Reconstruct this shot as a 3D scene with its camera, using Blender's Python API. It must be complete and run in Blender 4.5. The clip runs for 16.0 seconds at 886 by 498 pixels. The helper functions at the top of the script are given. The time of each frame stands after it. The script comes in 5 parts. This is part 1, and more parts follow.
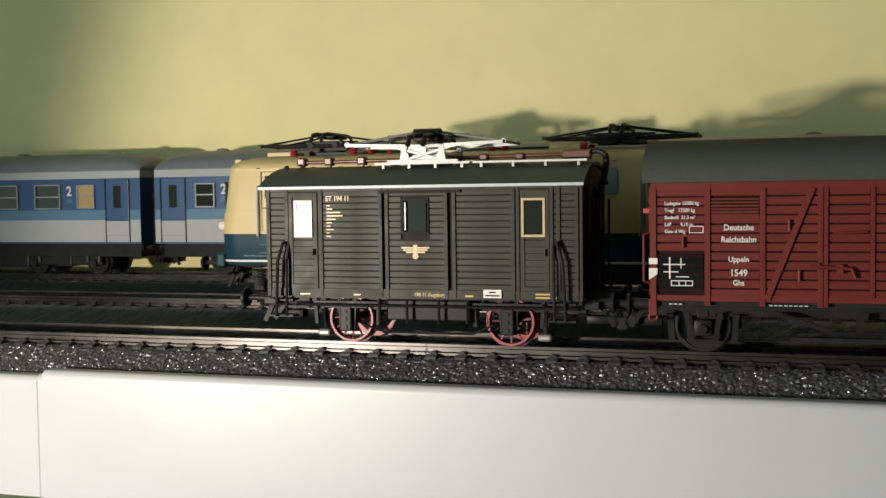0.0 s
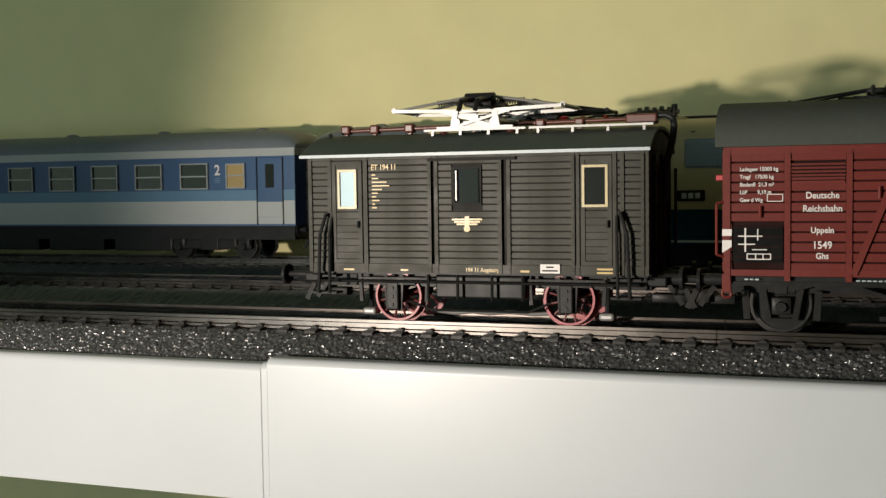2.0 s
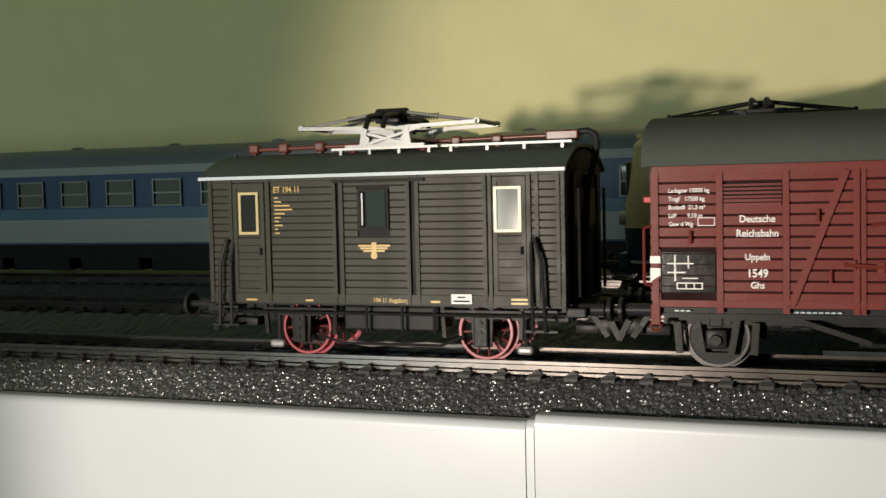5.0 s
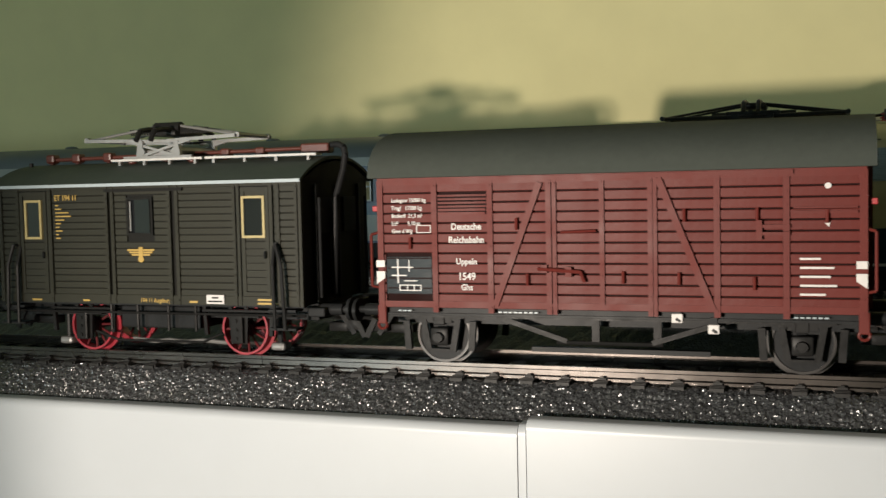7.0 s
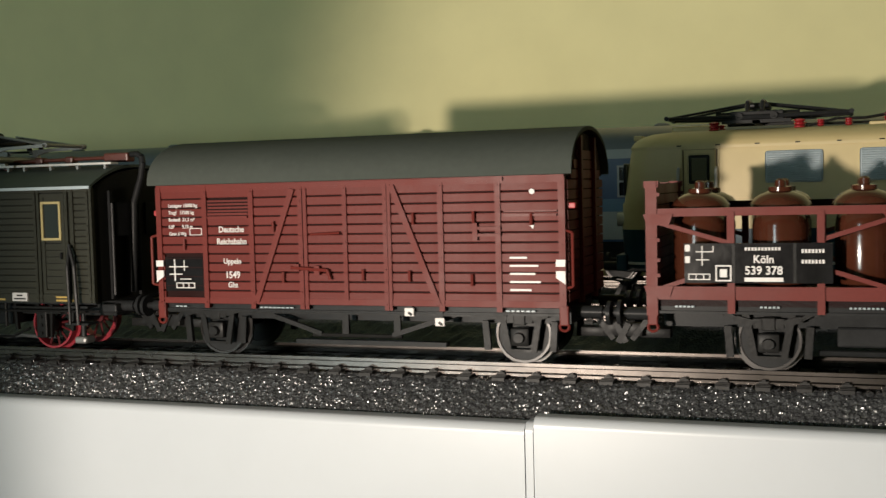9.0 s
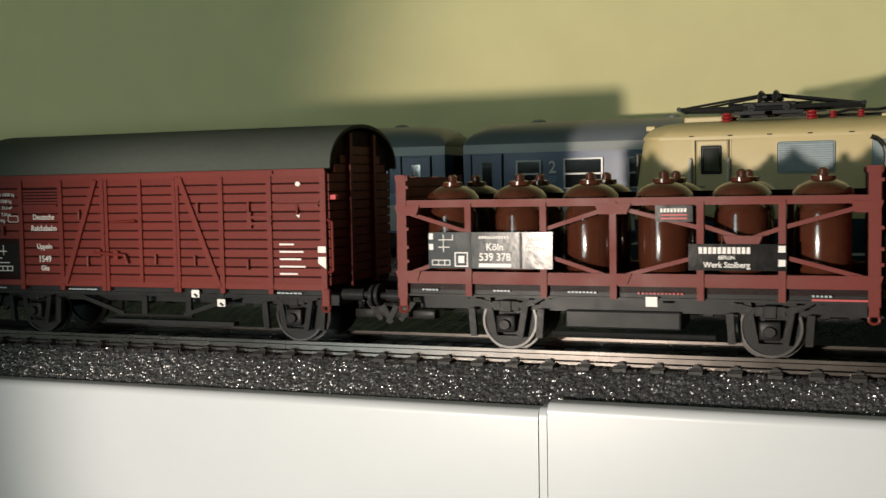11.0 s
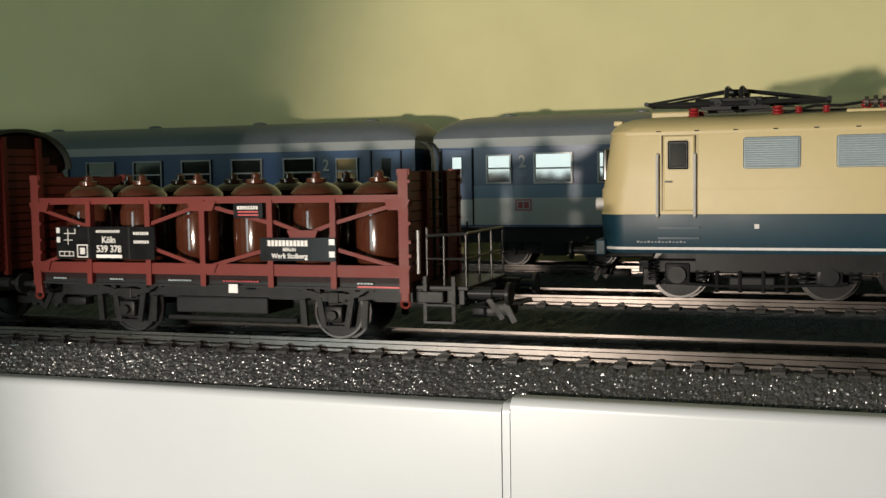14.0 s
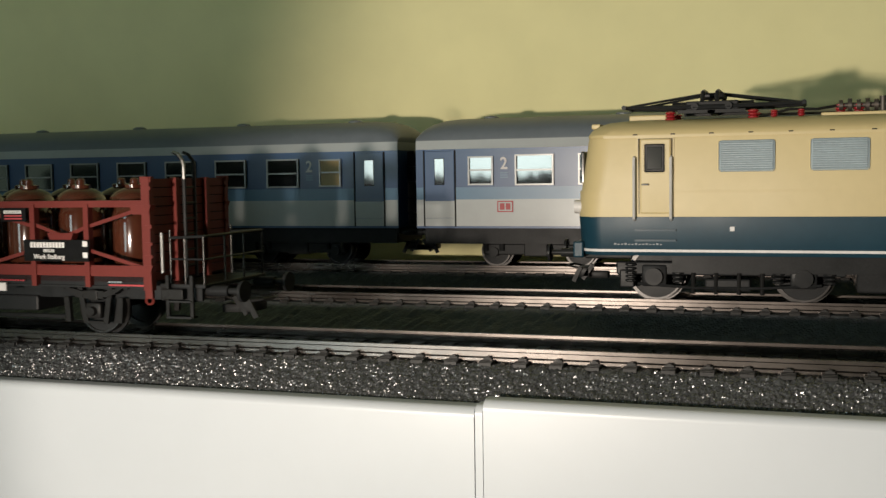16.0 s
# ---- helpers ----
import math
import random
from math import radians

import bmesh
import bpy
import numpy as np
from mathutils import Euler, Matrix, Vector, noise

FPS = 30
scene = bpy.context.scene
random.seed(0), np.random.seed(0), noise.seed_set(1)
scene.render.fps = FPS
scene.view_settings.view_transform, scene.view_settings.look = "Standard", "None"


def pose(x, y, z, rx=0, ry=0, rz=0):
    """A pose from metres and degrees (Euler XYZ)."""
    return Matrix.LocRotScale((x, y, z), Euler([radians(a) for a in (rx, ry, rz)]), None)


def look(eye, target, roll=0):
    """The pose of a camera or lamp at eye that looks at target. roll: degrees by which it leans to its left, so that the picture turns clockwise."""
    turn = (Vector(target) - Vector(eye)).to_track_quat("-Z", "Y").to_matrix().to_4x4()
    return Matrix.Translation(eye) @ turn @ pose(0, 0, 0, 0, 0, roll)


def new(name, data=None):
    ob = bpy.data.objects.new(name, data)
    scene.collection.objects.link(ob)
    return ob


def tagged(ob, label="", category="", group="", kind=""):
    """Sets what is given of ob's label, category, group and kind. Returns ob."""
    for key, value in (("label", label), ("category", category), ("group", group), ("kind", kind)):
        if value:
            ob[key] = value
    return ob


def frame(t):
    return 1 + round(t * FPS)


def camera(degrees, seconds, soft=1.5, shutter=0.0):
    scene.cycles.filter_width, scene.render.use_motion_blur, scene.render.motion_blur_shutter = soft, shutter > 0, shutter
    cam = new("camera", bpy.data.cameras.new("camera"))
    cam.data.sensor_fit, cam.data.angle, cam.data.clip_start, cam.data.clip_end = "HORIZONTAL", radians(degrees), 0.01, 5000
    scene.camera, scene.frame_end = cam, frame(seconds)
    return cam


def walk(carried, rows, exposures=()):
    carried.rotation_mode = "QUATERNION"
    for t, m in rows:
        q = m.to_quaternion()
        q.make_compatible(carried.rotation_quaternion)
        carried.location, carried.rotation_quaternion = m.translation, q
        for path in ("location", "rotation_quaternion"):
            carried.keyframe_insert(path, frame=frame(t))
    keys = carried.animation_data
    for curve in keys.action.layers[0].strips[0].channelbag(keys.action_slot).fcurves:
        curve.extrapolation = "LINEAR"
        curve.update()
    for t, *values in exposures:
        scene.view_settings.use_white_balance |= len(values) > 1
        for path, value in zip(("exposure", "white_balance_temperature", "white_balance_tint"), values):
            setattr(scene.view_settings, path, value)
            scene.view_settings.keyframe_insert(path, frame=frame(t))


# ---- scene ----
cam = camera(44.40, 16.0, soft=1.4, shutter=0.3)
PATH = [
    (0, (0.29796, -0.23878, 0.04425), (-0.29401, 1.66869, -0.06121), -0.803),
    (0.5, (0.28400, -0.23631, 0.04455), (-0.33242, 1.66343, -0.06047), -0.856),
    (1, (0.27028, -0.23253, 0.04225), (-0.37075, 1.65936, -0.05704), -0.854),
    (1.5, (0.25391, -0.22646, 0.03983), (-0.40941, 1.65685, -0.07495), -0.690),
    (2, (0.24361, -0.22379, 0.03867), (-0.43248, 1.65508, -0.07424), -0.808),
    (2.5, (0.23082, -0.22299, 0.03876), (-0.46557, 1.64846, -0.07397), -1.319),
    (3, (0.21503, -0.21708, 0.03923), (-0.48676, 1.65314, -0.05951), -1.021),
    (5.5, (0.18081, -0.20123, 0.04280), (-0.50400, 1.67501, -0.06095), -1.363),
    (6, (0.18278, -0.20207, 0.04362), (-0.50441, 1.67357, -0.05506), -1.447),
    (6.5, (0.18256, -0.20347, 0.04329), (-0.49868, 1.67423, -0.05757), -1.240),
    (7, (0.18262, -0.20170, 0.04342), (-0.49715, 1.67587, -0.06910), -1.271),
    (7.5, (0.18285, -0.20080, 0.04286), (-0.50278, 1.67479, -0.06699), -1.365),
    (8, (0.18306, -0.20309, 0.04310), (-0.49827, 1.67436, -0.06174), -1.363),
    (8.5, (0.18342, -0.20249, 0.04240), (-0.50196, 1.67308, -0.06943), -1.548),
    (9, (0.18256, -0.20363, 0.04320), (-0.50296, 1.67200, -0.06660), -1.465),
    (11.5, (0.18127, -0.20577, 0.04169), (-0.51086, 1.66594, -0.09114), -1.014),
    (12, (0.18236, -0.20352, 0.04130), (-0.50115, 1.67048, -0.10347), -1.008),
    (12.5, (0.18159, -0.20467, 0.04163), (-0.49628, 1.67231, -0.09037), -1.153),
    (13, (0.18289, -0.20610, 0.04381), (-0.48454, 1.67486, -0.08474), -1.064),
    (13.5, (0.18357, -0.20598, 0.04357), (-0.47174, 1.67938, -0.08286), -1.013),
    (14, (0.18330, -0.20441, 0.04233), (-0.47037, 1.68093, -0.09261), -0.898),
    (14.5, (0.18351, -0.20567, 0.04293), (-0.46536, 1.68110, -0.09515), -0.737),
    (15, (0.18331, -0.20546, 0.04309), (-0.46351, 1.68200, -0.09514), -0.576),
    (15.5, (0.18394, -0.20466, 0.04225), (-0.46312, 1.68274, -0.09574), -0.785),
    (16, (0.18702, -0.20511, 0.04339), (-0.45285, 1.68471, -0.09507), -0.877),
]
walk(cam, [(t, look(eye, target, roll)) for t, eye, target, roll in PATH], exposures=((0, 0.28), (1, 0.1), (2, 0.0), (16, 0.0)))
# where the middle of the train stands on the track, second by second, by vehicle (the couplings have slack)
RUN_RAILCAR = [(0, 0.31818), (0.5, 0.30623), (1, 0.29438), (1.5, 0.28206), (2, 0.26969), (2.5, 0.25757), (3, 0.24506), (5.5, 0.18342), (6, 0.17091), (6.5, 0.15840), (7, 0.14587), (7.5, 0.13275), (8, 0.12022), (8.5, 0.10792), (9, 0.09531), (11.5, 0.03220), (12, 0.01919), (12.5, 0.00633), (13, -0.00633), (13.5, -0.01910), (14, -0.03174), (14.5, -0.04401), (15, -0.05667), (15.5, -0.06933), (16, -0.08258)]
RUN_BOXWAGON = [(0, 0.31761), (0.5, 0.30549), (1, 0.29394), (1.5, 0.28163), (2, 0.26916), (2.5, 0.25716), (3, 0.24461), (5.5, 0.18422), (6, 0.17167), (6.5, 0.15946), (7, 0.14722), (7.5, 0.13455), (8, 0.12206), (8.5, 0.10937), (9, 0.09676), (11.5, 0.03365), (12, 0.02064), (12.5, 0.00778), (13, -0.00488), (13.5, -0.01765), (14, -0.03029), (14.5, -0.04256), (15, -0.05522), (15.5, -0.06788), (16, -0.08113)]
RUN_JARWAGON = [(0, 0.31437), (0.5, 0.30225), (1, 0.29070), (1.5, 0.27839), (2, 0.26592), (2.5, 0.25392), (3, 0.24137), (5.5, 0.18098), (6, 0.16843), (6.5, 0.15622), (7, 0.14398), (7.5, 0.13131), (8, 0.11846), (8.5, 0.10613), (9, 0.09363), (11.5, 0.03149), (12, 0.01873), (12.5, 0.00601), (13, -0.00632), (13.5, -0.01909), (14, -0.03173), (14.5, -0.04400), (15, -0.05666), (15.5, -0.06932), (16, -0.08257)]

# ---- world, lamps ----
world = bpy.data.worlds.new("world")
scene.world = world
world.use_nodes = True
wn = world.node_tree.nodes
sky = wn.new("ShaderNodeTexSky")
sky.sky_type, sky.sun_disc = "NISHITA", False
sky.sun_elevation, sky.sun_rotation = radians(35), radians(200)
world.node_tree.links.new(sky.outputs[0], wn["Background"].inputs[0])
wn["Background"].inputs[1].default_value = 0.1

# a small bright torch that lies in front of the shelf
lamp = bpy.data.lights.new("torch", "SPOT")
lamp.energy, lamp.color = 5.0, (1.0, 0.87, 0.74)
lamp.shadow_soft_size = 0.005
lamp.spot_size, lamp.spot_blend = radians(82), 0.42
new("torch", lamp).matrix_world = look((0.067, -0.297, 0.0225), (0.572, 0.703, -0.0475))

# daylight in the window's opening behind the camera
day = bpy.data.lights.new("daylight", "AREA")
day.shape, day.size, day.size_y = "RECTANGLE", 0.42, 1.3
day.energy, day.color = 10.0, (0.70, 0.96, 1.0)
new("daylight", day).matrix_world = look((-0.83, -2.39, 0.1), (-0.83, 0.0, 0.1))


# ---- materials ----
def material(name, color, rough=0.5, metal=0.0, vary=0.12, scale=120, bump=0.0, bump_scale=900, spec=0.5, island=False, grains=False):
    m = bpy.data.materials.new(name)
    m.use_nodes = True
    nt, ns = m.node_tree, m.node_tree.nodes
    b = ns["Principled BSDF"]
    co = ns.new("ShaderNodeTexCoord")
    big, fine = ns.new("ShaderNodeTexNoise"), ns.new("ShaderNodeTexNoise")
    for n, k in ((big, scale), (fine, scale * 9)):
        n.inputs["Scale"].default_value, n.inputs["Detail"].default_value = k, 4
        nt.links.new(co.outputs["Object"], n.inputs["Vector"])
    add = ns.new("ShaderNodeMath")
    nt.links.new(big.outputs["Fac"], add.inputs[0]), nt.links.new(fine.outputs["Fac"], add.inputs[1])
    last = add
    if island:
        rnd, more = ns.new("ShaderNodeObjectInfo"), ns.new("ShaderNodeMath")
        nt.links.new(last.outputs[0], more.inputs[0]), nt.links.new(rnd.outputs["Random"], more.inputs[1])
        last = more
    ramp = ns.new("ShaderNodeMapRange")
    ramp.inputs["From Min"].default_value, ramp.inputs["From Max"].default_value = 0.6, 1.4 + island
    ramp.inputs["To Min"].default_value, ramp.inputs["To Max"].default_value = 1 - vary, 1 + vary
    nt.links.new(last.outputs[0], ramp.inputs["Value"])
    mix = ns.new("ShaderNodeVectorMath")
    mix.operation, mix.inputs[0].default_value = "SCALE", color
    nt.links.new(ramp.outputs[0], mix.inputs["Scale"])
    nt.links.new(mix.outputs[0], b.inputs["Base Color"])
    rr = ns.new("ShaderNodeMapRange")
    rr.inputs["From Min"].default_value, rr.inputs["From Max"].default_value = 0.3, 0.7
    rr.inputs["To Min"].default_value, rr.inputs["To Max"].default_value = rough * 0.85, min(1, rough * 1.15)
    nt.links.new(big.outputs["Fac"], rr.inputs["Value"]), nt.links.new(rr.outputs[0], b.inputs["Roughness"])
    b.inputs["Metallic"].default_value, b.inputs["Specular IOR Level"].default_value = metal, spec
    if bump:
        tex, bp = ns.new("ShaderNodeTexVoronoi" if grains else "ShaderNodeTexNoise"), ns.new("ShaderNodeBump")
        tex.inputs["Scale"].default_value, tex.inputs["Detail"].default_value = bump_scale, 0 if grains else 3
        bp.invert = grains
        nt.links.new(co.outputs["Object"], tex.inputs["Vector"])
        bp.inputs["Strength"].default_value, bp.inputs["Distance"].default_value = bump, 0.0003
        nt.links.new(tex.outputs["Distance" if grains else "Fac"], bp.inputs["Height"]), nt.links.new(bp.outputs[0], b.inputs["Normal"])
    return m


WALL = material("green_wall_paint", (0.82, 0.755, 0.41), 0.75, vary=0.06, scale=6, bump=0.5, bump_scale=160)
ROOM = material("room_paint", (0.62, 0.62, 0.5), 0.8, vary=0.05, scale=2)
WOODFLOOR = material("room_floor", (0.25, 0.17, 0.1), 0.5, vary=0.2, scale=3)
WHITE = material("white_plastic", (0.42, 0.45, 0.48), 0.38, vary=0.02, scale=15)
GROOVE = material("grey_joint", (0.35, 0.33, 0.3), 0.6)
SHELF = material("black_shelf", (0.078, 0.084, 0.090), 0.8, spec=0.3)
BALLAST = material("black_ballast", (0.042, 0.043, 0.046), 0.22, vary=0.4, scale=500, bump=0.55, bump_scale=2100, spec=1.0, grains=True)
FARBALLAST = material("dull_black_ballast", (0.075, 0.080, 0.086), 0.4, vary=0.4, scale=500, bump=0.6, bump_scale=1500, spec=0.4, grains=True)
SLEEPER = material("sleeper_plastic", (0.019, 0.0185, 0.018), 0.45, vary=0.25, scale=300, island=True, spec=0.2)
STEEL = material("rail_steel", (0.12, 0.106, 0.098), 0.26, 1.0, vary=0.2, scale=60)
DARKSTEEL = material("rail_side", (0.09, 0.075, 0.065), 0.5, 0.6, vary=0.3, scale=90)
BLACK = material("black_plastic", (0.017, 0.0178, 0.0186), 0.38, vary=0.3, scale=250, spec=0.1)
GREY = material("dark_grey_plastic", (0.0135, 0.0134, 0.0133), 0.4, vary=0.25, scale=250, bump=0.15, spec=0.12)
TYRE = material("wheel_tyre", (0.05, 0.048, 0.047), 0.34, 1.0)
RED = material("wheel_red", (0.26, 0.018, 0.03), 0.4)
DARKRED = material("wheel_dark_red", (0.09, 0.01, 0.013), 0.45)
CHROME = material("polished_metal", (0.3, 0.295, 0.29), 0.22, 1.0, vary=0.1)
OLIVE = material("olive_planks", (0.026, 0.0262, 0.0190), 0.48, vary=0.12, scale=200, bump=0.1, spec=0.18, island=True)
OLIVEFRAME = material("olive_frame", (0.026, 0.0262, 0.0190), 0.48, vary=0.12, scale=200, spec=0.18)
OLIVEDARK = material("olive_joint", (0.008, 0.0082, 0.0072), 0.6, spec=0.15)
ETROOF = material("green_grey_roof", (0.045, 0.057, 0.05), 0.55, vary=0.1, scale=100, bump=0.1, spec=0.2)
SILVER = material("silver_metal", (0.25, 0.248, 0.243), 0.42, 0.45, vary=0.1)
GOLD = material("gold_print", (0.42, 0.28, 0.07), 0.4)
CREAMPRINT = material("yellow_frame", (0.38, 0.31, 0.14), 0.35)
WHITEPRINT = material("white_print", (0.6, 0.58, 0.57), 0.5)
REDPRINT = material("red_print", (0.34, 0.03, 0.035), 0.5)
PIPE = material("brown_conduit", (0.09, 0.026, 0.019), 0.35)
OXIDE = material("oxide_red_planks", (0.108, 0.0180, 0.0142), 0.48, vary=0.12, scale=150, bump=0.15, spec=0.16, island=True)
OXIDEFRAME = material("oxide_red_frame", (0.114, 0.0194, 0.0153), 0.48, vary=0.1, scale=150, spec=0.17)
OXIDEDARK = material("oxide_joint", (0.014, 0.0042, 0.0038), 0.7, spec=0.1)
BOXROOF = material("grey_roof", (0.052, 0.060, 0.053), 0.8, vary=0.08, scale=80, bump=0.1, spec=0.12)
JAR = material("brown_glaze", (0.05, 0.015, 0.008), 0.12, vary=0.2, scale=60, spec=0.7)
BOARD = material("black_board", (0.008, 0.008, 0.0085), 0.2, vary=0.3, scale=400, bump=0.06, spec=0.16)
CREAM = material("cream_paint", (0.53, 0.43, 0.22), 0.48, vary=0.04, scale=40)
PETROL = material("petrol_blue_paint", (0.010, 0.038, 0.058), 0.4, vary=0.1, scale=60, spec=0.2)
RAILGREY = material("bright_grab_rail", (0.5, 0.495, 0.48), 0.35, 0.0)
LOUVRE = material("grey_louvre", (0.33, 0.39, 0.42), 0.4)
REDINS = material("red_insulator", (0.3, 0.02, 0.025), 0.25)
BLUE = material("coach_blue", (0.022, 0.062, 0.155), 0.35, vary=0.05, scale=30)
LIGHTBLUE = material("coach_light_blue", (0.07, 0.155, 0.25), 0.35, vary=0.05, scale=30)
PALE = material("coach_pale_grey", (0.33, 0.35, 0.35), 0.35, vary=0.05, scale=30)
COACHROOF = material("coach_roof", (0.125, 0.145, 0.165), 0.45, vary=0.08, scale=40)
FRAME = material("window_frame", (0.24, 0.24, 0.235), 0.35, 0.4)
BLIND = material("ochre_blind", (0.3, 0.22, 0.09), 0.5)


def glass_material():
    m = bpy.data.materials.new("dark_glass")
    m.use_nodes = True
    b = m.node_tree.nodes["Principled BSDF"]
    b.inputs["Base Color"].default_value = (0.012, 0.014, 0.016, 1)
    b.inputs["Roughness"].default_value, b.inputs["IOR"].default_value = 0.07, 2.2
    return m


GLASS = glass_material()


# ---- building helpers; lengths in millimetres ----
def box(bm, x0, x1, y0, y1, z0, z1, bevel=0.0):
    vs = [bm.verts.new((x / 1000, y / 1000, z / 1000)) for x in (x0, x1) for y in (y0, y1) for z in (z0, z1)]
    fs = [bm.faces.new([vs[i] for i in q]) for q in ((0, 1, 3, 2), (4, 6, 7, 5), (0, 4, 5, 1), (2, 3, 7, 6), (0, 2, 6, 4), (1, 5, 7, 3))]
    if bevel:
        es = list({e for q in fs for e in q.edges})
        bmesh.ops.bevel(bm, geom=es, offset=bevel / 1000, segments=2, affect="EDGES", profile=0.5)
    return bm


def rod(bm, a, b, r, n=8, r2=None):
    a, b = Vector(a) / 1000, Vector(b) / 1000
    r, r2 = r / 1000, (r if r2 is None else r2) / 1000
    d = (b - a).normalized()
    u = d.orthogonal().normalized()
    v = d.cross(u)
    rings = []
    for p, k in ((a, r), (b, r2)):
        rings.append([bm.verts.new(p + k * (math.cos(2 * math.pi * i / n) * u + math.sin(2 * math.pi * i / n) * v)) for i in range(n)])
    for i in range(n):
        bm.faces.new((rings[0][i], rings[0][(i + 1) % n], rings[1][(i + 1) % n], rings[1][i]))
    bm.faces.new(rings[0][::-1]), bm.faces.new(rings[1])
    return bm


def bar(bm, a, b, w, d):
    """A flat bar from a to b in a plane of constant y: w wide in that plane, d deep."""
    a, b = Vector(a), Vector(b)
    t = (b - a).normalized()
    n = Vector((-t.z, 0, t.x)) * w / 2
    y = Vector((0, d / 2, 0))
    vs = [bm.verts.new((p + i * n + j * y) / 1000) for p in (a, b) for i in (-1, 1) for j in (-1, 1)]
    for q in ((0, 1, 3, 2), (4, 6, 7, 5), (0, 4, 5, 1), (2, 3, 7, 6), (0, 2, 6, 4), (1, 5, 7, 3)):
        bm.faces.new([vs[i] for i in q])
    return bm


def framed(bm, x0, x1, z0, z1, w, y0, y1):
    """Four bars of a rectangular frame, butted end to end."""
    box(bm, x0, x0 + w, y0, y1, z0, z1), box(bm, x1 - w, x1, y0, y1, z0, z1)
    box(bm, x0 + w, x1 - w, y0, y1, z0, z0 + w), box(bm, x0 + w, x1 - w, y0, y1, z1 - w, z1)
    return bm


def chain(bm, pts, r, n=8):
    for a, b in zip(pts, pts[1:]):
        rod(bm, a, b, r, n)
    return bm


def prism(bm, outline, x0, x1):
    """Extrudes an outline of (y, z) along x."""
    a = [bm.verts.new((x0 / 1000, y / 1000, z / 1000)) for y, z in outline]
    b = [bm.verts.new((x1 / 1000, y / 1000, z / 1000)) for y, z in outline]
    n = len(outline)
    for i in range(n):
        bm.faces.new((a[i], a[(i + 1) % n], b[(i + 1) % n], b[i]))
    bm.faces.new(a[::-1]), bm.faces.new(b)
    return bm


def turned(bm, profile, cx, cy, n=28, cz=0.0):
    """A body of revolution about a vertical axis from (radius, height)."""
    rings = [[bm.verts.new(((cx + r * math.cos(2 * math.pi * i / n)) / 1000, (cy + r * math.sin(2 * math.pi * i / n)) / 1000, (cz + z) / 1000)) for i in range(n)] for r, z in profile]
    for p, q in zip(rings, rings[1:]):
        for i in range(n):
            bm.faces.new((p[i], p[(i + 1) % n], q[(i + 1) % n], q[i]))
    bm.faces.new(rings[0][::-1]), bm.faces.new(rings[-1])
    return bm


def ring(bm, r0, r1, y0, y1, n=32):
    """A flat ring about the y axis."""
    loops = []
    for r, y in ((r0, y0), (r1, y0), (r1, y1), (r0, y1)):
        loops.append([bm.verts.new((r * math.cos(2 * math.pi * i / n) / 1000, y / 1000, r * math.sin(2 * math.pi * i / n) / 1000)) for i in range(n)])
    for k in range(4):
        p, q = loops[k], loops[(k + 1) % 4]
        for i in range(n):
            bm.faces.new((p[i], q[i], q[(i + 1) % n], p[(i + 1) % n]))
    return bm


def pane(x0, x1, z0, z1, y0, y1, tilt=0.0):
    """A glass pane; tilt is added only to steer what it reflects."""
    bm = box(B(), x0, x1, y0, y1, z0, z1)
    for v in bm.verts:
        v.co.y += (v.co.x - (x0 + x1) / 2000) * tilt
    return bm


def mesh_of(name, bm, mat, smooth=False):
    bmesh.ops.recalc_face_normals(bm, faces=bm.faces)
    me = bpy.data.meshes.new(name)
    bm.to_mesh(me)
    bm.free()
    me.materials.append(mat)
    if smooth:
        me.shade_smooth()
        me.set_sharp_from_angle(angle=radians(38))
    return me


def part(name, bm, mat, parent, label="", smooth=False):
    ob = new(name, mesh_of(name, bm, mat, smooth))
    ob.parent = parent
    return tagged(ob, label=label)


def thing(name, label, category, at=(0, 0, 0), group=""):
    ob = new(name)
    ob.empty_display_size = 0.01
    ob.location = at
    return tagged(ob, label=label, category=category, group=group)


def B():
    return bmesh.new()


def resize(root, kx, kz):
    """Brings a vehicle to its true length and height above the rails; wheels stay round."""
    seen, up = set(), 10.3 * (1 - kz) / 1000
    for o in root.children_recursive:
        if o.parent.name.startswith("wheelset"):
            continue
        x, y, z = o.location
        if o.name.startswith("wheelset"):
            o.location = (x * kx, y, z)
            continue
        o.location = (x * kx, y, z * kz + (up if o.parent == root else 0))
        if o.data.name not in seen:
            seen.add(o.data.name)
            flat = o.name.startswith("lettering")
            o.data.transform(Matrix.Diagonal((kx, kz if flat else 1, 1 if flat else kz, 1)))


def lettering(words, x, y, z, h, mat, parent, align="LEFT", name="lettering"):
    """Words on a face that looks along -y; z is the line they stand on, h the height of capitals."""
    cu = bpy.data.curves.new(name, "FONT")
    cu.body, cu.size, cu.extrude, cu.align_x = words, h / 1000 / 0.7, 0.00004, align
    cu.offset, cu.resolution_u = 0.018 * cu.size, 3
    ob = bpy.data.objects.new(name, cu)
    me = bpy.data.meshes.new_from_object(ob)
    bpy.data.objects.remove(ob)
    me.materials.clear()
    me.materials.append(mat)
    me.transform(Matrix.Diagonal((0.84, 1, 1, 1)))
    t = new(name, me)
    t.parent = parent
    t.matrix_local = pose(x / 1000, y / 1000, z / 1000, 90)
    return t


# ---- the room and the shelf ----
def slab(name, b, mat, label=""):
    ob = new(name, mesh_of(name, box(B(), *b), mat))
    return tagged(ob, label=label, kind="structure")


